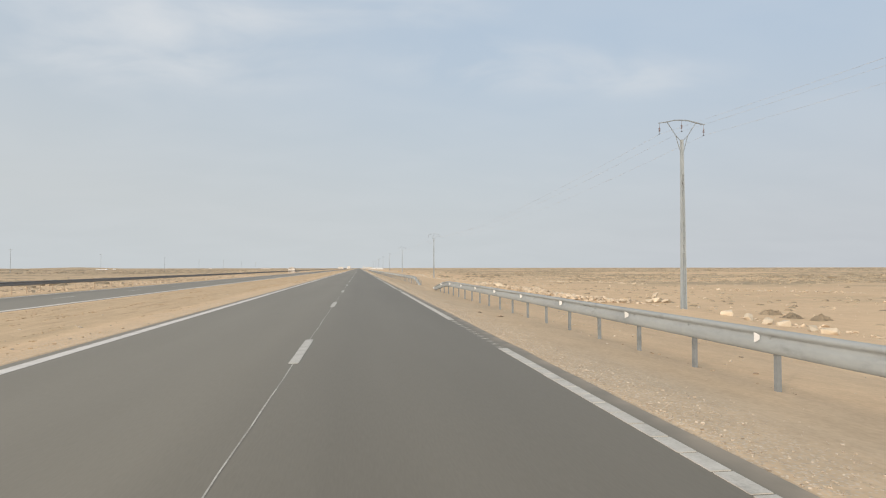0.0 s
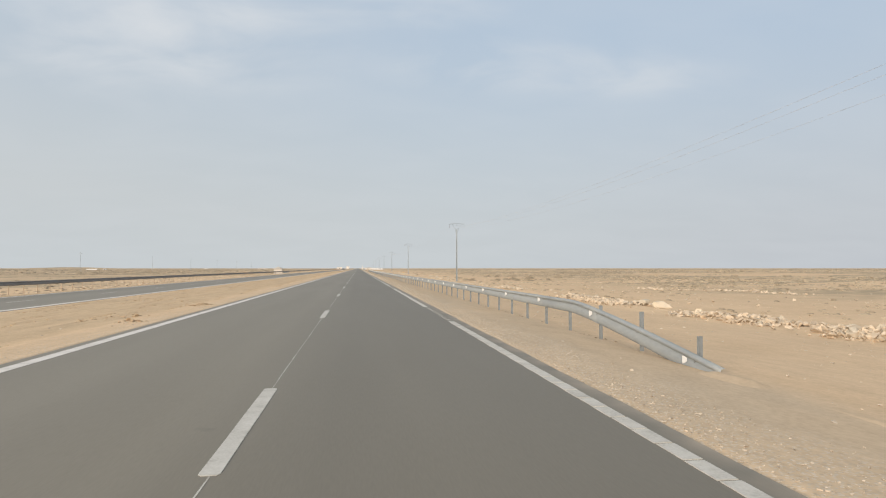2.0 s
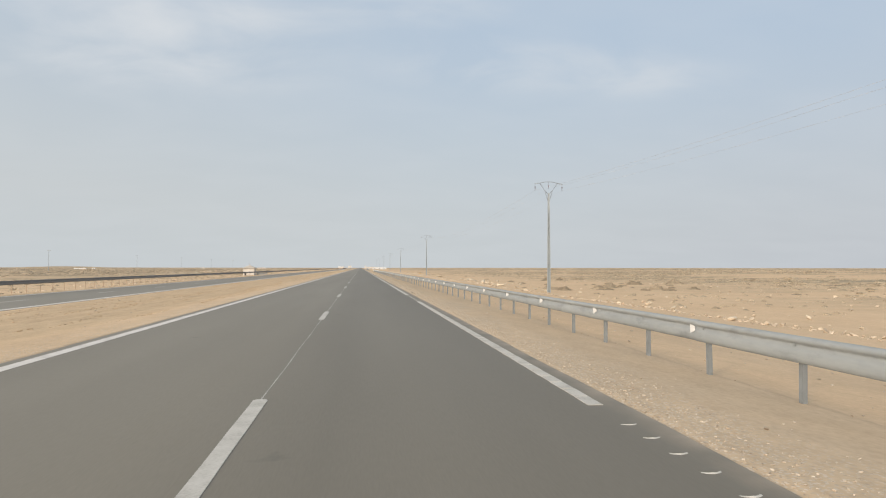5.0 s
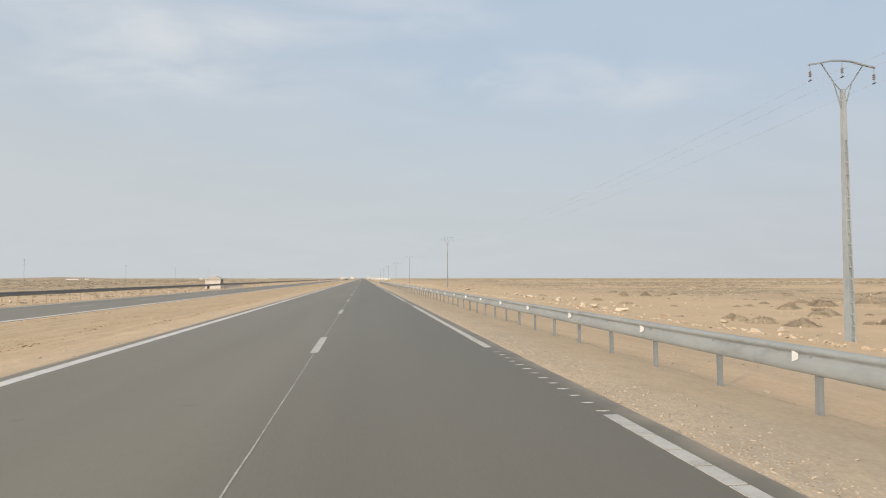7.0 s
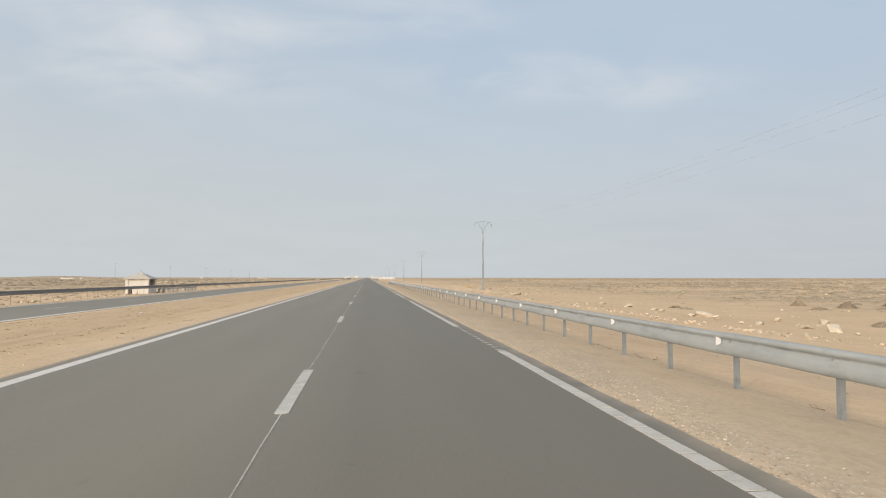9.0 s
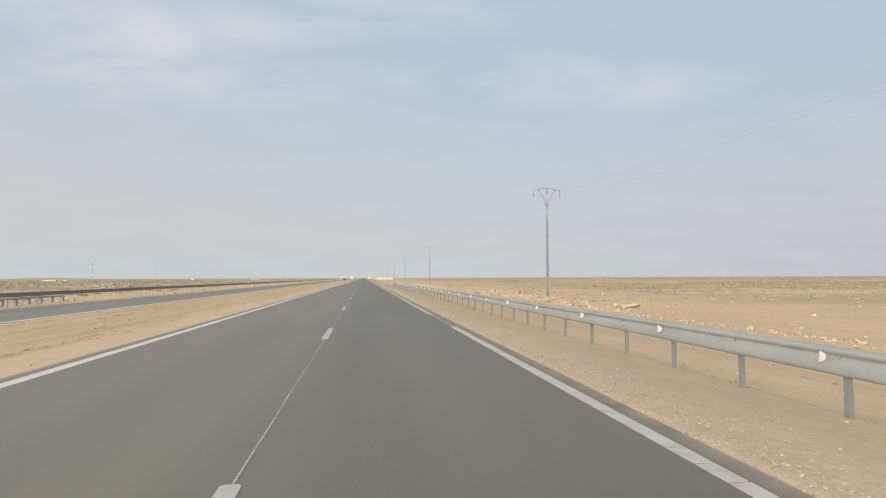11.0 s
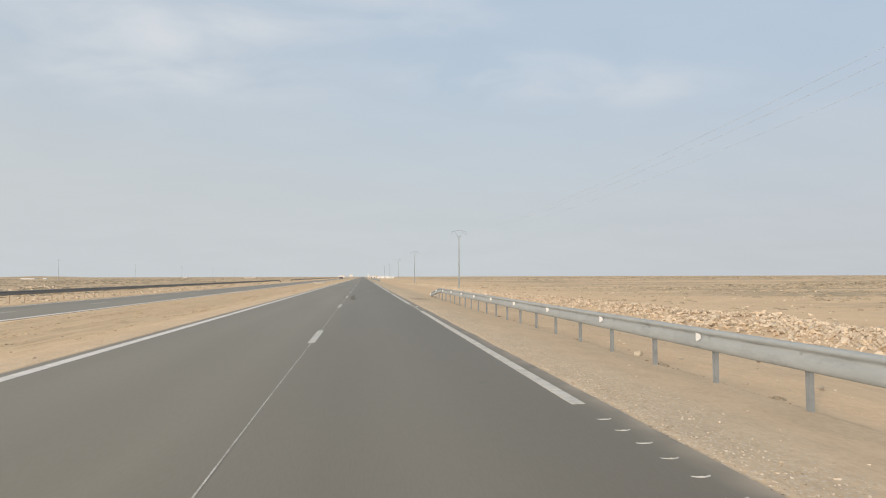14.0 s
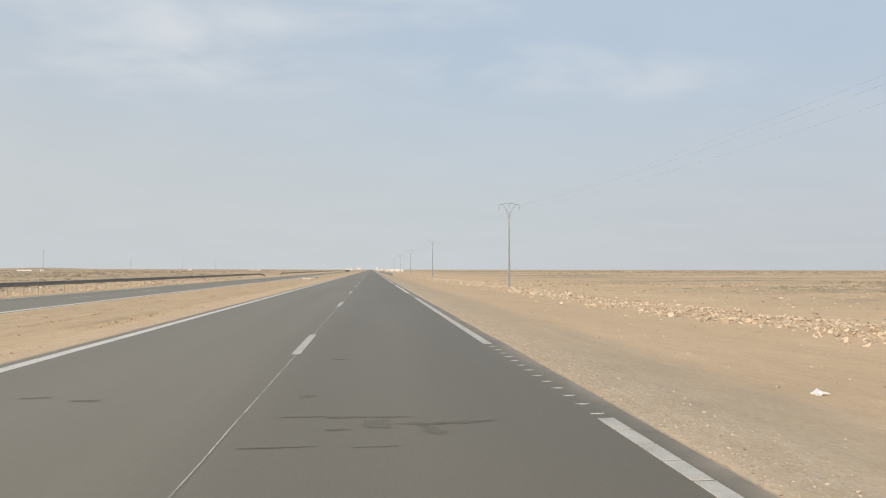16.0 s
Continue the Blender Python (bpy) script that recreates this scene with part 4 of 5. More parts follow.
for x, y, size in ((25.4, 248.6, 0.8), (24.4, 245.2, 0.9), (24.1, 238.2, 1.35), (23.4, 238.7, 0.8), (23.7, 231.6, 0.9), (24.5, 228.7, 1.0), (24.2, 226.3, 1.2), (24.2, 224.8, 0.55),
                   (22.1, 212.0, 0.8), (22.7, 210.9, 0.7), (21.4, 207.0, 0.9), (21.6, 205.4, 0.8), (22.5, 203.9, 1.3), (23.0, 204.6, 0.7), (23.8, 198.9, 0.9), (24.8, 192.7, 0.8),
                   (23.6, 185.2, 0.8), (21.2, 184.0, 0.7), (26.0, 262.0, 0.9)):
    rock(x, y, size * 0.85, "large flat limestone boulder lying on the sand", "scattered rocks", 0.25, 0.75)
for x, y, size in ((26.7, 51.5, 1.0), (27.4, 52.1, 0.9), (26.1, 51.3, 0.7), (27.5, 51.0, 0.7)):
    rock(x, y, size, "limestone boulder in a heap", "small cairn")
cairn = rock(26.85, 51.7, 0.62, "upright boulder on top of a heap", "small cairn", 0.2, 1.7)
cairn.location.z += 0.42


def joined_stones(name, label, category, places, mat, tumble=0.0):
    """Many small stones as one mesh; tumble: how far they tip, in radians."""
    vs, fs, k = [], [], 0
    base = [(np.array([v.co[:] for v in m.vertices]), [tuple(p.vertices) for p in m.polygons]) for m in LOW_STONES]
    for x, y, z, size in places:
        co, faces = base[rng.randrange(len(base))]
        a = rng.uniform(0, math.tau)
        c, sn = math.cos(a), math.sin(a)
        p = co * size * 0.5
        if tumble:
            p = p @ np.array(Matrix.Rotation(rng.gauss(0, tumble), 3, "X") @ Matrix.Rotation(rng.gauss(0, tumble), 3, "Y"))
        vs.append(np.c_[p[:, 0] * c - p[:, 1] * sn + x, p[:, 0] * sn + p[:, 1] * c + y, p[:, 2] + z])
        fs += [tuple(i + k for i in t) for t in faces]
        k += len(co)
    return thing(name, label, category, kind="stuff", data=mesh_of(name, np.concatenate(vs), fs, mat))


places = []
for loads, line, each in ((FIRST_LOADS, first_bank, 80), (SECOND_LOADS, second_bank, 180)):
    for mid, wide, count in loads:
        for k in range(count * (each if mid < 100 or mid > 200 else each // 3)):
            y = rng.gauss(mid, wide * 0.75)
            x, half = line(y)
            s = 0.09 + (0.16 if y > 340 else 0.22 if y > 306 else 0.18 if y > 280 else 0.32) * rng.random() ** 2.0
            x += rng.gauss(0, half * 1.25)
            if noise.noise((x * 0.35, y * 0.3, 6.0)) < rng.uniform(-0.5, 0.2) - (0.25 if y > 280 else 0):
                continue
            places.append((x, y, ground_z(x, y) + 0.14 * s + 0.12 * rng.random() ** 2, s))
# stones strewn over the open sand
for k in range(3200):
    y, x = rng.uniform(0, 520), 21 + 75 * rng.random() ** 1.4
    s = 0.08 + 0.35 * rng.random() ** 4
    places.append((x, y, ground_z(x, y) + 0.08 * s, s))
# two thin lines of cleared stones farther out
for x0, y0, x1, y1, count in ((43.5, 133, 54.5, 112, 300), (51, 84, 58, 64, 90)):
    for k in range(count):
        u = rng.random()
        x, y = x0 + (x1 - x0) * u + rng.gauss(0, 0.7), y0 + (y1 - y0) * u + rng.gauss(0, 0.7)
        s = 0.10 + 0.55 * rng.random() ** 3
        places.append((x, y, ground_z(x, y) + 0.12 * s, s))
# a heap of small stones where the first rail goes into the sand
for hx, hy, count in ((6.1, 43.1, 45),):
    for k in range(count):
        x, y = hx + rng.gauss(0, 0.22), hy + rng.gauss(0, 0.35)
        s = 0.04 + 0.14 * rng.random() ** 2
        places.append((x, y, ground_z(x, y) + 0.2 * s, s))
# loose stones beyond the far rail
for k in range(3600):
    y, x = rng.uniform(10, 500), -24.4 - 16 * rng.random() ** 1.6
    s = 0.06 + 0.34 * rng.random() ** 3
    places.append((x, y, ground_z(x, y) + 0.1 * s, s))
for k in range(4200):
    y = rng.uniform(-5, 480)
    x = float(np.interp(y, (0, 195, 225, 480), (20.7, 20.7, 18.4, 18.4))) + rng.gauss(0, 0.55) + 0.5 * math.sin(y * 0.06)
    s = 0.07 + 0.24 * rng.random() ** 2
    places.append((x, y, ground_z(x, y) + 0.1 * s, s))
for k in range(2500):
    y, x = rng.uniform(375, 520), 19.0 + rng.gauss(0, 2.5)
    s = 0.10 + 0.30 * rng.random() ** 2
    places.append((x, y, ground_z(x, y) + 0.12 * s, s))
# pale spoil heaps out beyond the far rail
for hx, hy, wide in ((-62, 416, 4), (-68, 424, 5), (-58, 430, 5), (-74, 436, 6)):
    for k in range(130):
        x, y = hx + rng.gauss(0, wide * 0.55), hy + rng.gauss(0, wide * 0.4)
        s = 0.2 + 0.7 * rng.random() ** 2
        places.append((x, y, ground_z(x, y) + 0.1 * s, s))
joined_stones("rubble", "loose pale rubble along the foot of the embankment", "rubble", places, PEBBLE, 0.45)

places = []
for k in range(60000):
    y = rng.uniform(1, 372)
    x = 3.72 + abs(rng.gauss(0, 0.42)) * (1 + 0.5 * noise.noise((y * 0.15, 0, 0)))
    s = 0.010 + 0.024 * rng.random() ** 2.5
    places.append((x, y, ground_z(x, y) + 0.15 * s, s))
for k in range(2500):
    y = rng.uniform(1, 372)
    x = rng.uniform(4.2, 13)
    s = 0.012 + 0.05 * rng.random() ** 4
    places.append((x, y, ground_z(x, y) + 0.15 * s, s))
for k in range(1800):
    y = rng.uniform(5, 372)
    x = -4.08 - abs(rng.gauss(0, 1.6))
    s = 0.012 + 0.06 * rng.random() ** 4
    if x > -14.3:
        places.append((x, y, ground_z(x, y) + 0.15 * s, s))
for k in range(6000):
    y, x = rng.uniform(1, 400), 6.3 + 10 * rng.random()
    s = 0.018 + 0.08 * rng.random() ** 4
    places.append((x, y, ground_z(x, y) + 0.12 * s, s))
for k in range(420):
    y, x = rng.uniform(5, 420), rng.uniform(-14.0, -4.6)
    s = 0.03 + 0.10 * rng.random() ** 3
    places.append((x, y, ground_z(x, y) + 0.12 * s, s))
joined_stones("gravel", "loose beige gravel along the edges of the asphalt", "gravel", places, GRAVEL)


for x, y, size in ((19.1, 81.6, 1.0), (19.2, 79.2, 1.1), (19.5, 29.3, 0.62), (19.75, 27.8, 0.7), (19.5, 26.1, 0.6), (20.1, 25.9, 0.65), (19.5, 23.2, 0.55), (19.4, 22.2, 0.65), (21.0, 118.9, 0.7), (19.2, 113.9, 0.8), (20.5, 123.5, 0.7), (20.8, 141.0, 0.6)):
    rock(x, y, size, "pale limestone boulder lying on the sand behind the rail", "scattered rocks")
for x, y, size in ((24.5, 296.8, 1.1), (24.2, 293.6, 1.6), (25.4, 329.3, 1.0)):
    rock(x, y, size, "broad flat limestone slab lying on the sand", "scattered rocks", 0.15, 0.6)
# turned-up sand in the median: short broken ridges along old wheel tracks
places = []
for k in range(900):
    x0, y0, run = rng.choice((-13.2, -12.4, -11.6, -9.8, -8.2, -6.6, -5.5)) + rng.gauss(0, 0.35), rng.uniform(0, 430), rng.uniform(0.5, 7.0)
    for j in range(int(run * 9)):
        y = y0 + run * rng.random()
        x = x0 + 0.25 * math.sin(y * 0.35 + k) + rng.gauss(0, 0.05)
        s = 0.025 + 0.07 * rng.random() ** 2
        places.append((x, y, ground_z(x, y) + 0.02 * s, s))
for hx, hy, wide, count in ((-4.8, 68.5, 0.24, 55), (-5.6, 63.5, 0.2, 20), (-4.9, 61.2, 0.2, 20)):
    for k in range(count):
        x, y = hx + rng.gauss(0, wide), hy + rng.gauss(0, wide * 0.8)
        s = 0.04 + 0.10 * rng.random() ** 2
        places.append((x, y, ground_z(x, y) + 0.08 * math.exp(-((x - hx) ** 2 + (y - hy) ** 2) / wide ** 2), s))
joined_stones("clods", "crumbly clods of turned-up sand along the median", "clods", places, CLOD)
# dry scraps caught at the feet of the rail posts and along the broken lip of the verge
# their dark brown also stands in for contact shadow at the post feet
places = []
for k in range(2600):
    y = rng.uniform(-4, 350)
    if noise.noise((3.0, y * 0.16, 1.0)) > rng.uniform(-0.2, 0.5):
        x = 6.24 + rng.gauss(0, 0.045) + 0.05 * noise.noise((1.0, y * 0.6, 2.0))
        places.append((x, y, ground_z(x, y) + 0.006, 0.012 + 0.045 * rng.random() ** 2))
for k in range(50):
    y0 = rng.uniform(55, 345) if k < 22 else rng.uniform(262, 345)
    for j in range(9):
        x, y = RAIL_X + 0.22 + rng.gauss(0, 0.06), y0 + rng.gauss(0, 0.45)
        places.append((x, y, ground_z(x, y) + 0.01, 0.015 + 0.04 * rng.random() ** 2))
joined_stones("debris", "brown dry debris against the rail posts, also standing in for contact shadow", "debris", places, SCRAP)
for x, y, size in ((6.12, 43.15, 0.20), (5.92, 43.0, 0.14), (6.3, 43.4, 0.18), (6.05, 43.6, 0.13)):
    rock(x, y, size, "pale stone heaped where the rail sinks into the sand", "stones at the rail's end", 0.35)
for x, y, size in ((6.44, 284.8, 0.12), (6.52, 318.4, 0.2), (6.75, 309.0, 0.2), (7.4, 300.5, 0.22), (4.75, 330.0, 0.12)):
    rock(x, y, size, "small loose stone lying behind the guard rail", "loose stones by the rail")


# ---- scrub ----
def shrub_mesh(seed, blades, wide=0.5, high=0.30, reach=1.0):
    """A low desert shrub: an uneven cushion of growth and trapped sand, bristling with short twigs and narrow leaves."""
    rnd = random.Random(seed)
    v, f = [], []
    rings, sides = 4, 11

    def dome(a, r):
        bulge = 1 + 0.35 * noise.noise((math.cos(a) * 1.4, math.sin(a) * 1.4, seed * 3.7)) + 0.18 * noise.noise((math.cos(a) * 4, math.sin(a) * 4, r * 3 + seed))
        lift = high * (0.75 + 0.5 * noise.noise((math.cos(a) * r * 2.2, math.sin(a) * r * 2.2, seed + 0.5)))
        return Vector((math.cos(a) * r * wide * bulge, math.sin(a) * r * wide * bulge, lift * (1 - r ** 1.7) - 0.04))

    v.append(dome(0, 0))
    for k in range(1, rings + 1):
        v += [dome(math.tau * i / sides, k / rings) for i in range(sides)]
    f += [(0, 1 + i, 1 + (i + 1) % sides) for i in range(sides)]
    for k in range(rings - 1):
        o = 1 + k * sides
        f += [(o + i, o + sides + i, o + sides + (i + 1) % sides, o + (i + 1) % sides) for i in range(sides)]
    for _ in range(blades):
        a, r = rnd.uniform(0, math.tau), math.sqrt(rnd.random()) * 0.97
        root = dome(a, r)
        out = Vector((math.cos(a) * (0.3 + r), math.sin(a) * (0.3 + r), 0.7)) + 0.5 * Vector((rnd.uniform(-1, 1), rnd.uniform(-1, 1), rnd.uniform(-0.4, 0.8)))
        tip = root + out.normalized() * reach * rnd.uniform(0.04, 0.12)
        side = Vector((rnd.uniform(-1, 1), rnd.uniform(-1, 1), rnd.uniform(-0.5, 0.5))).normalized() * rnd.uniform(0.006, 0.018)
        mid = (root + tip) / 2
        k = len(v)
        v += [root - side * 0.4, root + side * 0.4, mid + side, mid - side, tip]
        f += [(k, k + 1, k + 2, k + 3), (k + 3, k + 2, k + 4)]
    return mesh_of("shrub", v, f, SHRUB)


SHRUBS = [shrub_mesh(k, 240) for k in range(6)]
MOUNDS = [shrub_mesh(20 + k, 460, 0.55, 0.42, 0.55) for k in range(3)]


def shrub(x, y, size, label="low dry grey-brown desert shrub on the sand", tall=1.0):
    ob = thing("shrub", label, "shrub", "desert shrubs", data=MOUNDS[rng.randrange(3)] if tall > 1 else SHRUBS[rng.randrange(6)])
    ob.matrix_basis = pose(x, y, ground_z(x, y), 0, 0, rng.uniform(0, 360)) @ Matrix.Diagonal((size, size, size * tall * rng.uniform(0.6, 0.95), 1))
    return ob


for k in range(46):
    shrub(28 + 60 * rng.random() ** 1.3, rng.uniform(172, 258), rng.uniform(0.7, 2.0))
for k in range(30):
    shrub(70 + 60 * rng.random() ** 1.3, rng.uniform(20, 420), rng.uniform(0.5, 1.1))
for k in range(45):
    shrub(-36 - 50 * rng.random() ** 1.3, rng.uniform(40, 480), rng.uniform(0.5, 1.0))
for k in range(40):
    shrub(-24.6 - 8 * rng.random(), rng.uniform(30, 480), rng.uniform(0.25, 0.55), "small dry weed on the verge beyond the far carriageway")
for x, y, size in ((26.1, 35.1, 1.25), (25.2, 32.0, 1.15), (25.7, 30.4, 1.05), (27.1, 192.0, 1.8), (27.7, 189.0, 2.0), (27.8, 196.4, 1.3), (26.9, 194.2, 1.2), (48.9, 213.8, 2.8), (43.2, 211.3, 2.2), (58.8, 218.8, 2.6), (39.0, 201.0, 2.2), (42.0, 192.0, 2.0), (36.0, 198.0, 1.6), (46.6, 259.0, 1.7), (48.5, 254.5, 1.9)):
    shrub(x, y, size, "broad dry desert shrub with drifted sand at its foot", 1.15)


def far_scrub(count, x0, x1, y0, y1, seed, scale=1.0):
    """Shrubs too far off to tell apart, in drifting patches."""
    rnd = random.Random(seed)
    vs, fs, k, made = [], [], 0, 0
    ball = [(math.cos(math.tau * i / 7), math.sin(math.tau * i / 7)) for i in range(7)]
    while made < count:
        x, y = rnd.uniform(x0, x1), y0 + (y1 - y0) * rnd.random() ** 1.5
        patch = noise.noise((x * 0.006, y * 0.006, 3.3)) + 0.6 * noise.noise((x * 0.03, y * 0.03, 9.1))
        if patch < rnd.uniform(-0.05, 0.45):
            continue
        made += 1
        s, z = scale * rnd.uniform(0.6, 2.6) * (1 + abs(x) / 500), ground_z(x, y)
        h = min(0.7, s * rnd.uniform(0.08, 0.18))
        vs += [(x + s * 0.6 * c * rnd.uniform(0.6, 1.2), y + s * 0.6 * q * rnd.uniform(0.6, 1.2), z - 0.05) for c, q in ball]
        vs += [(x + s * 0.4 * c * rnd.uniform(0.5, 1.3), y + s * 0.4 * q * rnd.uniform(0.5, 1.3), z + h * rnd.uniform(0.5, 1.1)) for c, q in ball]
        vs.append((x, y, z + h * rnd.uniform(0.7, 1.2)))
        fs += [(k + i, k + (i + 1) % 7, k + 7 + (i + 1) % 7, k + 7 + i) for i in range(7)] + [(k + 7 + i, k + 7 + (i + 1) % 7, k + 14) for i in range(7)]
        k += 15
    return thing("scrub", "patches of low dry scrub across the desert plain", "scrub", kind="stuff", data=mesh_of("scrub", vs, fs, FAR_SCRUB))


far_scrub(11000, 95, 1100, 60, 1500, 11)
far_scrub(2600, 80, 330, 100, 700, 13, 0.6)
far_scrub(2600, 52, 190, 120, 480, 14, 0.5)
far_scrub(900, 66, 190, 440, 560, 15, 0.6)
far_scrub(8000, -1100, -36, 80, 1500, 12)
far_scrub(1500, -190, -36, 120, 620, 16, 0.6)


def low_tufts(count):
    """Tiny brown tufts and sand lips strewn over the near plain, a hand high."""
    rnd = random.Random(31)
    vs, fs, k = [], [], 0
    while k < count * 9:
        x, y = (24 + 90 * rnd.random() ** 0.9, rnd.uniform(0, 520)) if rnd.random() < 0.6 else (-25 - 60 * rnd.random(), rnd.uniform(20, 520))
        if noise.noise((x * 0.02, y * 0.05, 5.0)) < rnd.uniform(-0.25, 0.35):
            continue
        z, s = ground_z(x, y), rnd.uniform(0.10, 0.45)
        h = s * rnd.uniform(0.15, 0.4)
        vs += [(x + s * math.cos(a) * rnd.uniform(0.6, 1.5), y + s * 0.7 * math.sin(a) * rnd.uniform(0.6, 1.3), z - 0.03) for a in (math.tau * i / 4 for i in range(4))]
        vs += [(x + 0.55 * s * math.cos(a) * rnd.uniform(0.5, 1.4), y + 0.4 * s * math.sin(a), z + h * rnd.uniform(0.6, 1.1)) for a in (math.tau * i / 4 for i in range(4))]
        vs.append((x, y, z + h))
        fs += [(k + i, k + (i + 1) % 4, k + 4 + (i + 1) % 4, k + 4 + i) for i in range(4)] + [(k + 4 + i, k + 4 + (i + 1) % 4, k + 8) for i in range(4)]
        k += 9
    return thing("tufts", "sparse low brown tufts across the open sand", "tufts", kind="stuff", data=mesh_of("tufts", vs, fs, FAR_SCRUB))


low_tufts(5200)


# ---- shelter beyond the far carriageway ----
def shelter(x, y):
    z = ground_z(x, y) - 0.05
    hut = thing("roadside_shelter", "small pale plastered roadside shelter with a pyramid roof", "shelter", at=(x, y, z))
    h, w = 1.95, 1.4
    walls = Build()
    walls.box(-w, w, w - 0.18, w, -0.2, h, 0.02)
    walls.box(-w, -w + 0.18, -w + 0.3, w - 0.18, -0.2, h, 0.02)
    walls.box(-0.62, w - 0.3, -w + 0.06, -w + 0.24, -0.2, 0.92, 0.02)
    walls.box(-w + 0.3, w - 0.3, -w + 0.06, -w + 0.24, 0.92, h, 0.02)
    walls.box(w - 0.18, w, -w + 0.3, w - 0.18, -0.2, 0.9, 0.02)
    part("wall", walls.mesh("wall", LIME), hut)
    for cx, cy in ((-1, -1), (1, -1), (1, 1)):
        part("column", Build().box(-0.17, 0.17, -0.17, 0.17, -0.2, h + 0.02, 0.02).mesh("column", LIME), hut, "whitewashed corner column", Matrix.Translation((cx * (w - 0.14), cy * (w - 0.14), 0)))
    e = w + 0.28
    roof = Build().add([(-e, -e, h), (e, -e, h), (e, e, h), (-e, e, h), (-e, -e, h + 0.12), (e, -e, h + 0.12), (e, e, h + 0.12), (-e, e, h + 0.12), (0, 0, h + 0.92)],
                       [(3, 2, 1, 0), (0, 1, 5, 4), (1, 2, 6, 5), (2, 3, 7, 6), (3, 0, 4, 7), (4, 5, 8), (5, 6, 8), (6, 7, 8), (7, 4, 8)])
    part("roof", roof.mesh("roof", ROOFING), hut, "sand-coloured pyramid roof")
    part("finial", Build().tube([(0, 0, h + 0.85), (0, 0, h + 1.0), (0, 0, h + 1.22)], [0.09, 0.07, 0.02], 8).mesh("finial", ROOFING), hut, "small pointed finial")
    return hut


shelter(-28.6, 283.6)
parapet = thing("culvert_parapet", "low concrete parapet with open bays beside the shelter", "parapet", at=(-27.0, 285.6, ground_z(-27.0, 295) - 0.1))
part("coping", Build().box(-0.15, 0.15, 0, 18, 0.6, 0.75, 0.02).mesh("coping", CONCRETE), parapet)
pillar_mesh = Build().box(-0.12, 0.12, -0.15, 0.15, -0.3, 0.62, 0.02).mesh("pillar", CONCRETE)
for k in range(10):
    part("pillar", pillar_mesh, parapet, "", Matrix.Translation((0, 0.15 + 1.97 * k, 0)))


# ---- far things ----
def low_building(x, y, length, deep, high, label, mat, turn=0.0, doors=3):
    b = thing("building", label, "building", at=(x, y, ground_z(x, y) - 0.3))
    b.rotation_euler = (0, 0, radians(turn))
    part("wall", Build().box(-length / 2, length / 2, -deep / 2, deep / 2, 0, high, 0.05).mesh("wall", mat), b)
    part("roof", Build().box(-length / 2 - 0.2, length / 2 + 0.2, -deep / 2 - 0.2, deep / 2 + 0.2, high, high + 0.35, 0.05).mesh("roof", mat), b)
    for k in range(doors):
        px = -length / 2 + length * (k + 0.5) / doors
        part("door", Build().box(px - 0.5, px + 0.5, -deep / 2 - 0.05, -deep / 2 + 0.1, 0.2, min(2.4, high * 0.7), 0.03).mesh("door", DARK), b, "dark doorway")
    return b


def barrel_hall(x, y, length, deep, high):
    b = thing("hall", "long white hall with a low curved roof beside the road", "hall", at=(x, y, ground_z(x, y) - 0.3))
    part("wall", Build().box(-length / 2, length / 2, -deep / 2, deep / 2, 0, high, 0.05).mesh("wall", WHITE), b)
    v, f = [], []
    for k in range(9):
        a = math.pi * k / 8
        v += [(-math.cos(a) * (length / 2 + 0.4), s * (deep / 2 + 0.4), high + math.sin(a) * 1.3) for s in (-1, 1)]
    f = [(2 * k, 2 * k + 1, 2 * k + 3, 2 * k + 2) for k in range(8)] + [tuple(2 * k for k in range(9)), tuple(2 * k + 1 for k in range(8, -1, -1)), (0, 16, 17, 1)]
    part("roof", mesh_of("roof", v, f, WHITE), b)
    for k in range(3):
        px = -length / 2 + length * (k + 0.5) / 3
        part("window", Build().box(px - 0.9, px + 0.9, -deep / 2 - 0.04, -deep / 2 + 0.1, 0.9, 1.8, 0.03).mesh("window", DARK), b, "dark window")
    return b


barrel_hall(37.0, 1310.0, 27.0, 14.0, 2.4)
low_building(17.5, 1330.0, 9.0, 7.0, 3.2, "small pale house beside the white hall", LIME, 0, 2)
low_building(-527.0, 1374.0, 20.0, 8.0, 1.4, "long low white farm building far out on the plain", WHITE, 8, 0)
low_building(-505.0, 1380.0, 5.0, 6.0, 2.2, "white farmhouse far out on the plain", WHITE, 8, 1)
low_building(-660.0, 1120.0, 30.0, 9.0, 3.0, "long low grey shed far out on the plain", LIME, 20, 1)
low_building(-430.0, 1900.0, 10.0, 9.0, 3.0, "small white house far out on the plain", LIME, 0, 2)
low_building(-250.0, 1750.0, 26.0, 9.0, 3.0, "long low sand-coloured building far out on the plain", ROOFING, 0, 1)
low_building(-60.0, 2150.0, 18.0, 10.0, 5.5, "grey roadside building in the far distance", LIME, 0, 1)
low_building(-32.0, 2100.0, 10.0, 10.0, 7.5, "tall pale roadside building in the far distance", LIME, 0, 2)
low_building(40.0, 2250.0, 16.0, 10.0, 5.0, "pale roadside building in the far distance", ROOFING, 0, 2)
tower = thing("tower", "slim white tower near the white hall", "tower", at=(11.0, 1420.0, ground_z(11, 1420) - 0.3))
part("shaft", Build().box(-1.2, 1.2, -1.2, 1.2, 0, 5.6, 0.1).mesh("shaft", LIME), tower)
part("cap", Build().box(-1.5, 1.5, -1.5, 1.5, 5.6, 6.1, 0.1).mesh("cap", LIME), tower)

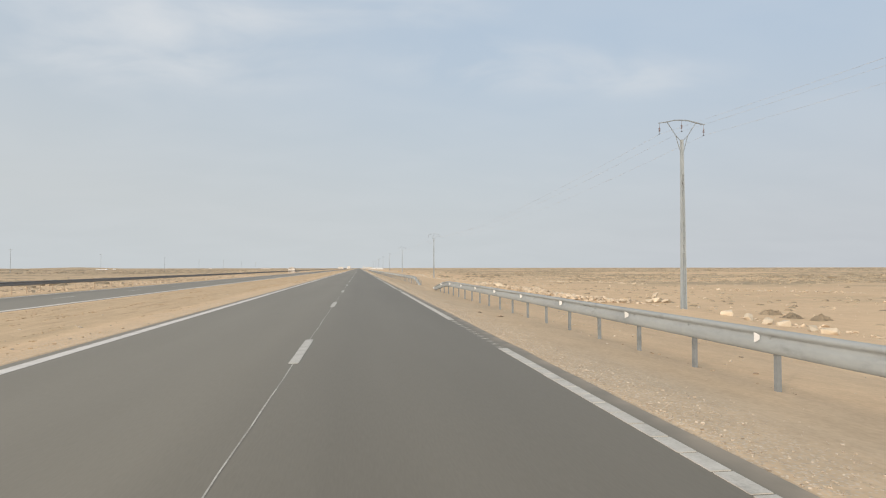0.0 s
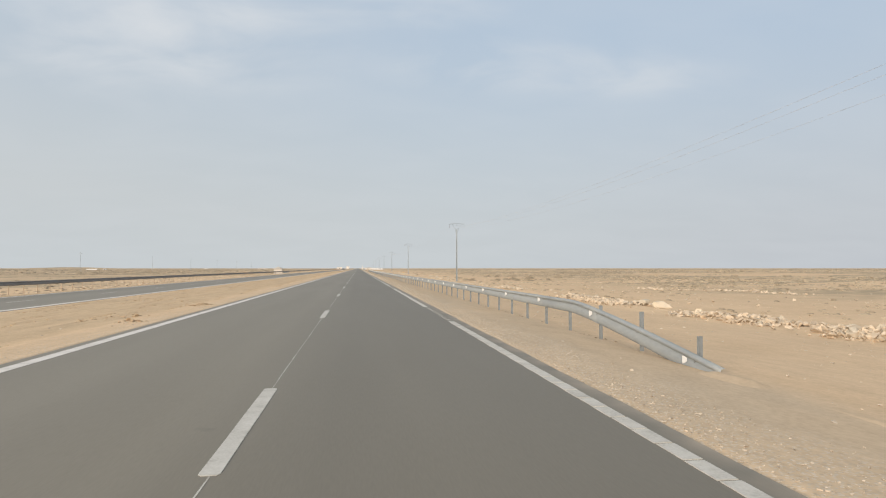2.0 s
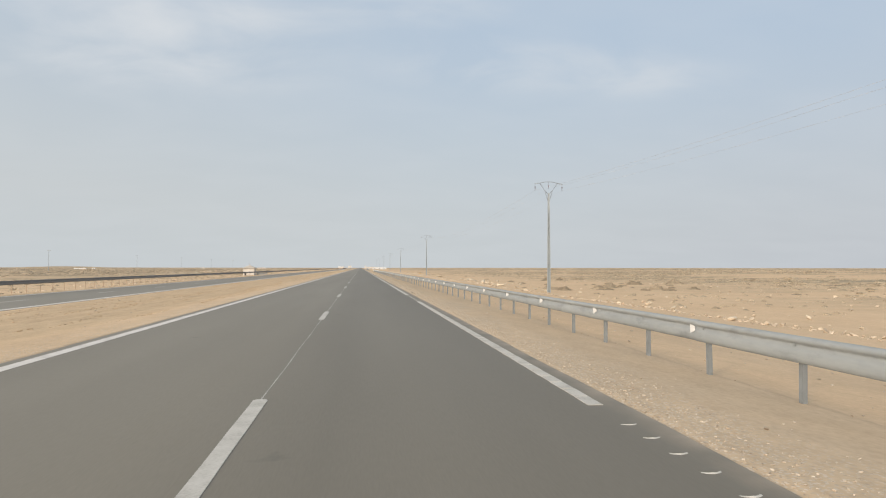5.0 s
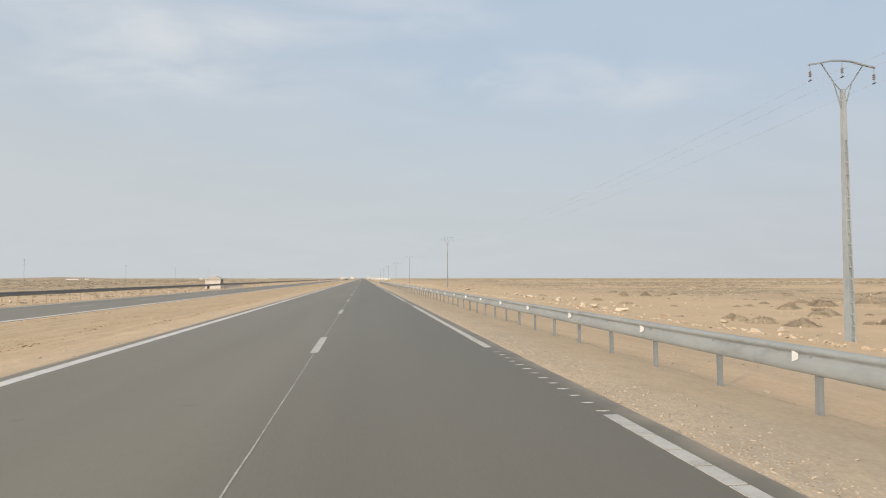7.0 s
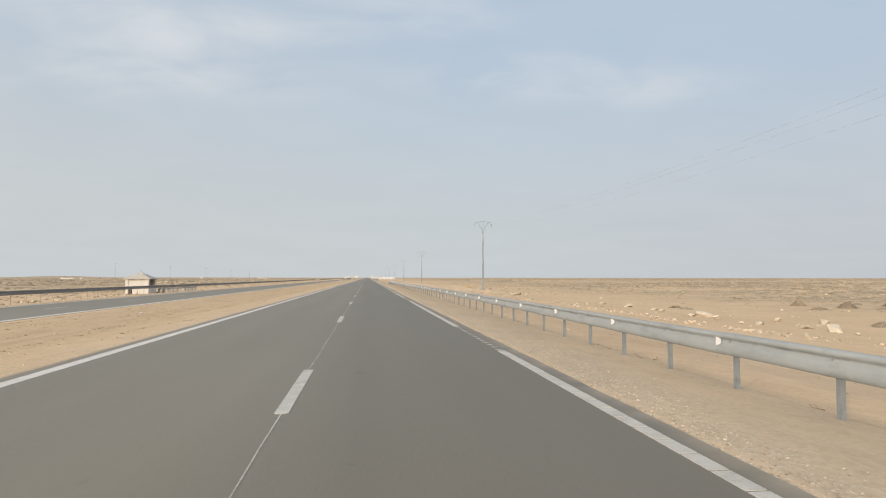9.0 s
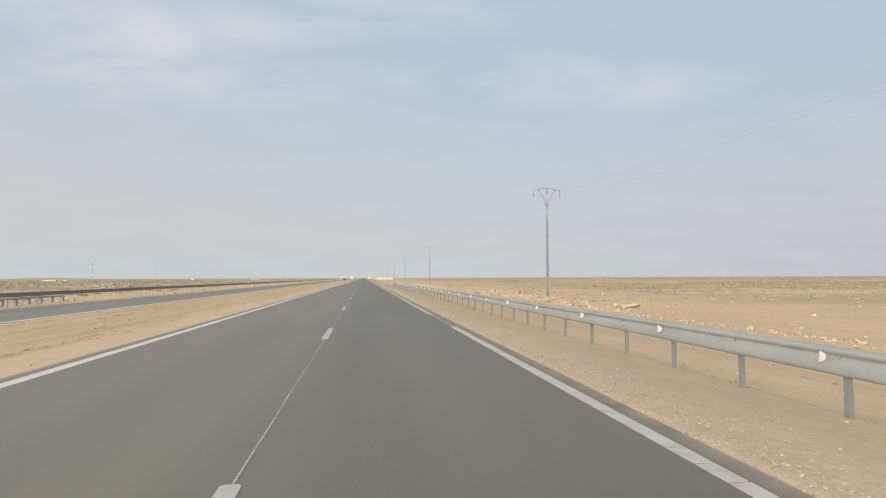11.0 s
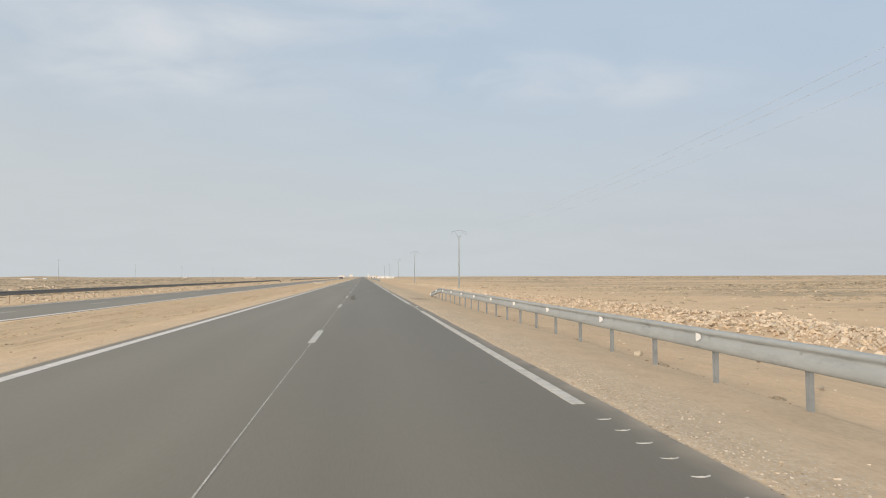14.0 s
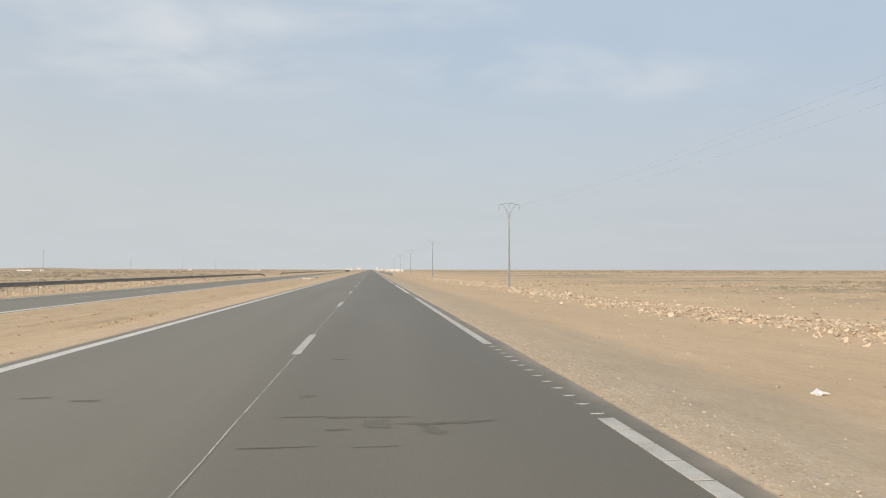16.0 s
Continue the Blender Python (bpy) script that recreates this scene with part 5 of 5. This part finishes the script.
MAST_SHAFT = Build().tube([(0, 0, -0.5), (0, 0, 9), (0, 0, 18.5)], [0.20, 0.15, 0.09], 8).mesh("shaft", CONCRETE)
MAST_ARM = Build().box(-1.4, 1.4, -0.07, 0.07, 17.4, 17.6, 0.02).mesh("cross_arm", ZINC)
first_mast = None
for y in (330.0, 505.0, 670.0, 878.0, 1060.0, 1245.0, 1430.0, 1620.0):
    where = Matrix.Translation((-258.0, y, ground_z(-258, y)))
    if first_mast is None:
        first_mast = thing("mast", "tall slim concrete power mast out on the plain", "utility pole", "power line out on the plain")
        part("shaft", MAST_SHAFT, first_mast)
        part("cross_arm", MAST_ARM, first_mast)
        first_mast.matrix_basis = where
    else:
        copy_thing(first_mast, where)


# ---- cars far off on the other carriageway ----
def car(x, y, z, paint, label):
    c = thing("car", label, "car", "distant cars", at=(x, y, z))
    side = [(-2.1, 0.35), (-2.15, 0.75), (-1.9, 0.95), (-1.0, 1.0), (-0.35, 1.45), (1.1, 1.48), (1.75, 1.02), (2.1, 0.95), (2.15, 0.4)]
    v = [(s * 0.85 * (0.82 if h > 1.2 else 1), a, h) for s in (-1, 1) for a, h in side]
    n = len(side)
    f = [tuple(range(n)), tuple(range(2 * n - 1, n - 1, -1))] + [(k, n + k, n + (k + 1) % n, (k + 1) % n) for k in range(n)]
    part("body", mesh_of("body", v, f, paint), c)
    part("windscreen", mesh_of("windscreen", [(-0.72, -0.95, 1.03), (0.72, -0.95, 1.03), (0.62, -0.40, 1.42), (-0.62, -0.40, 1.42)], [(0, 1, 2, 3)], DARK), c, "dark glass windscreen")
    wheel = Build().tube([(-0.1, 0, 0), (0.1, 0, 0)], 0.32, 14).mesh("wheel", DARK)
    for wx, wy in ((-0.78, -1.3), (0.78, -1.3), (-0.78, 1.3), (0.78, 1.3)):
        part("wheel", wheel, c, "black tyre", Matrix.Translation((wx, wy, 0.32)))
    return c


PAINT_DARK = material("dark_car_paint", [(0.06, 0.03, 0.03), (0.08, 0.04, 0.04)], 0.5, 0.35, 0.2, 0.0, 30.0)
PAINT_GREY = material("grey_car_paint", [(0.10, 0.10, 0.11), (0.13, 0.13, 0.14)], 0.5, 0.35, 0.2, 0.0, 30.0)
car(-16.7, 842.0, -0.57, PAINT_DARK, "dark red car far off on the other carriageway")
car(-20.3, 905.0, -0.57, PAINT_GREY, "dark grey car far off on the other carriageway")


# ---- small things on the road and the verge ----
STUD = Build().box(-0.05, 0.05, -0.05, 0.05, -0.01, 0.018, 0.012).mesh("road_stud", WHITE)
for k in (1, 11, 13):
    thing("road_stud", "small white raised road stud beside the ribbed line", "road stud", "road studs", at=(3.50, stretch_end(k) + (3.35 if k == 13 else 2.9), 0.0), data=STUD)
for x, y, turn, lean in ((-9.6, 455.0, 20, 12), (-9.0, 452.0, -15, 0), (-8.2, 456.5, 60, -20)):
    slab = thing("concrete_slab", "broken pale concrete slab lying in the sandy median", "slab", "broken slabs",
                 data=Build().box(-0.7, 0.7, -0.2, 0.2, 0, 0.24, 0.05).mesh("concrete_slab", ROOFING))
    slab.matrix_basis = pose(x, y, ground_z(x, y) - 0.08, 0, lean, turn)


def stain(x, y, wide, deep, seed, turn=0.0, mat=None, torn=1.0):
    """A thin ragged patch of oil or rubber on the asphalt."""
    z = (0.0008 if mat is FAINT else 0.0024) + 0.0003 * (seed % 5)
    v = [(0, 0, z)]
    for k in range(36):
        a = math.tau * k / 36
        r = 0.45 + 0.30 * noise.noise((math.cos(a) * 1.3, math.sin(a) * 1.3, seed * 3.1)) + torn * (0.30 * noise.noise((math.cos(a) * 6, math.sin(a) * 6, seed * 3.1)) + 0.16 * noise.noise((k * 0.9, seed * 1.7, 2.0)))
        v.append((math.cos(a) * r * wide, math.sin(a) * r * deep, z))
    ob = part("stain", mesh_of("stain", v, [(0, 1 + k, 1 + (k + 1) % 36) for k in range(36)], mat or STAINED), road, "dark oily stain")
    ob.matrix_basis = pose(x, y, 0, 0, 0, turn)


for k, (x, y, wide, deep, turn) in enumerate(((1.31, 355.6, 0.30, 0.30, 0), (0.62, 355.95, 0.5, 0.06, 0), (1.02, 355.9, 0.45, 0.07, -2), (1.42, 355.86, 0.36, 0.06, -3), (2.1, 355.6, 0.45, 0.12, 2),
                                              (1.66, 355.58, 0.4, 0.08, -12), (1.77, 355.35, 0.16, 0.35, 25), (0.57, 356.88, 0.22, 0.14, 0), (0.94, 355.45, 0.24, 0.06, 0), (0.5, 354.95, 0.6, 0.03, 0),
                                              (1.3, 354.9, 0.5, 0.03, 1), (-1.7, 356.9, 0.35, 0.10, -8), (-2.3, 357.1, 0.35, 0.07, 5), (0.75, 359.6, 0.3, 0.12, 0))):
    stain(x, y, wide, deep, k, turn)
for k, (x, y, wide, deep, turn) in enumerate(((0.52, 345.6, 0.24, 4.4, 1), (0.43, 348.6, 0.22, 4.2, -1), (0.44, 351.4, 0.13, 3.0, -2), (-0.13, 348.6, 0.08, 1.5, 0))):
    stain(x, y, wide * 1.7, deep * 1.25, k + 5, turn, FAINT, 0.35)
    stain(x, y, wide, deep, k + 1, turn, RUBBED, 0.5)


for x, y, size in ((3.86, 143.7, 0.22), (6.3, 280.8, 0.26), (6.25, 271.3, 0.3), (3.84, 270.2, 0.18), (6.36, 314.0, 0.24), (6.4, 190.5, 0.3), (6.3, 330.2, 0.22)):
    shrub(x, y, size, "small dry weed tuft on the verge")


def dry_stick(x, y, length, turn, seed):
    """A thin crooked stick, tapering to its tip, with a short side twig."""
    rnd = random.Random(seed)
    pts, rad = [], []
    for k in range(6):
        u = k / 5
        pts.append((length * (u - 0.5), 0.07 * length * rnd.uniform(-1, 1), 0.008 + 0.02 * rnd.random() + 0.05 * length * u * u))
        rad.append(0.007 * (1 - 0.7 * u))
    b = Build().tube(pts, rad, 6)
    b.tube([pts[2], (pts[2][0] + 0.16 * length, pts[2][1] + 0.12 * length, pts[2][2] + 0.05)], [0.004, 0.002], 5)
    ob = thing("dry_stick", "thin dry crooked stick lying by the rail posts", "stick", "sticks by the rail", data=b.mesh("dry_stick", STICK))
    ob.matrix_basis = pose(x, y, ground_z(x, y), 0, 0, turn)


# the stick at (6.2, 209.4) is added in place of a post's thin shadow
for k, (x, y, length, turn) in enumerate(((6.43, 74.1, 0.45, 92), (6.33, 72.2, 0.35, 92), (6.49, 86.1, 0.4, 95), (6.59, 83.1, 0.55, 85), (6.53, 186.0, 0.3, 60), (6.44, 183.0, 0.25, 95),
                                          (6.55, 209.3, 0.3, 50), (6.2, 209.4, 0.4, 95), (6.23, 204.5, 0.34, 80), (6.3, 317.0, 0.5, 93), (6.35, 352.0, 0.6, 70))):
    dry_stick(x, y, length, turn, k)


def sand_drift(x, y, half_x, half_y, high):
    """Blown sand heaped against the buried end of a rail."""
    v, f, n = [], [], 14
    for j in range(n + 1):
        for i in range(n + 1):
            a, b = 2 * i / n - 1, 2 * j / n - 1
            px, py = x + a * half_x, y + b * half_y
            r = min(1.0, math.hypot(a, b))
            lift = high * (0.5 + 0.5 * math.cos(math.pi * r)) * (1 + 0.5 * noise.noise((px * 2.5, py * 2.5, 4.0)))
            v.append((px, py, ground_z(px, py) - 0.03 + lift))
    f = [(j * (n + 1) + i, j * (n + 1) + i + 1, (j + 1) * (n + 1) + i + 1, (j + 1) * (n + 1) + i) for j in range(n) for i in range(n)]
    thing("sand_drift", "low drift of blown sand against the buried rail end", "sand drift", "sand drifts", data=mesh_of("sand_drift", v, f, SAND, True))


sand_drift(6.0, 42.6, 0.7, 1.6, 0.14)
sand_drift(6.1, 51.9, 0.6, 1.2, 0.08)
sand_drift(6.15, 47.6, 0.3, 4.6, 0.08)
sand_drift(6.1, 352.7, 0.7, 1.4, 0.12)
boulder = thing("boulder", "large ochre-yellow boulder on the bank of rubble", "boulder", data=stone_mesh("boulder", 71, 18, 0.6, OCHRE, 0.05))
boulder.matrix_basis = pose(21.3, 322.5, ground_z(21.3, 322.5) + 0.36, 188, -5, 40) @ Matrix.Diagonal((0.42, 0.42, 0.42, 1))


def scrap(x, y, size, seed, mat, label, category):
    """A small crumpled sheet, folded at random."""
    rnd = random.Random(seed)
    v = [((i / 4 - 0.5) * size + rnd.uniform(-0.1, 0.1) * size, (j / 4 - 0.5) * size * 0.7 + rnd.uniform(-0.1, 0.1) * size, 0.02 * size + 0.35 * size * rnd.random() * (1 - abs(i - 2) / 3)) for j in range(5) for i in range(5)]
    v += [(a, b, c - 0.012) for a, b, c in v]
    rim = [0, 1, 2, 3, 4, 9, 14, 19, 24, 23, 22, 21, 20, 15, 10, 5]
    f = [(j * 5 + i, j * 5 + i + 1, j * 5 + i + 6, j * 5 + i + 5) for j in range(4) for i in range(4)]
    f += [tuple(25 + k for k in reversed(q)) for q in f] + [(b, a, 25 + a, 25 + b) for a, b in zip(rim, rim[1:] + rim[:1])]
    ob = thing("scrap", label, category, "litter by the road", data=mesh_of("scrap", v, f, mat))
    ob.matrix_basis = pose(x, y, ground_z(x, y), 0, 0, rnd.uniform(0, 360))


scrap(5.1, 17.8, 0.16, 1, STICK, "dark crumpled scrap lying on the sandy verge", "scrap")
scrap(4.75, 19.2, 0.12, 2, STICK, "small brown scrap lying on the sandy verge", "scrap")
scrap(7.0, 357.5, 0.20, 3, WHITE, "white crumpled paper lying on the sand", "litter")
scrap(-9.1, 226.9, 0.15, 4, WHITE, "white crumpled plastic lying in the median", "litter")
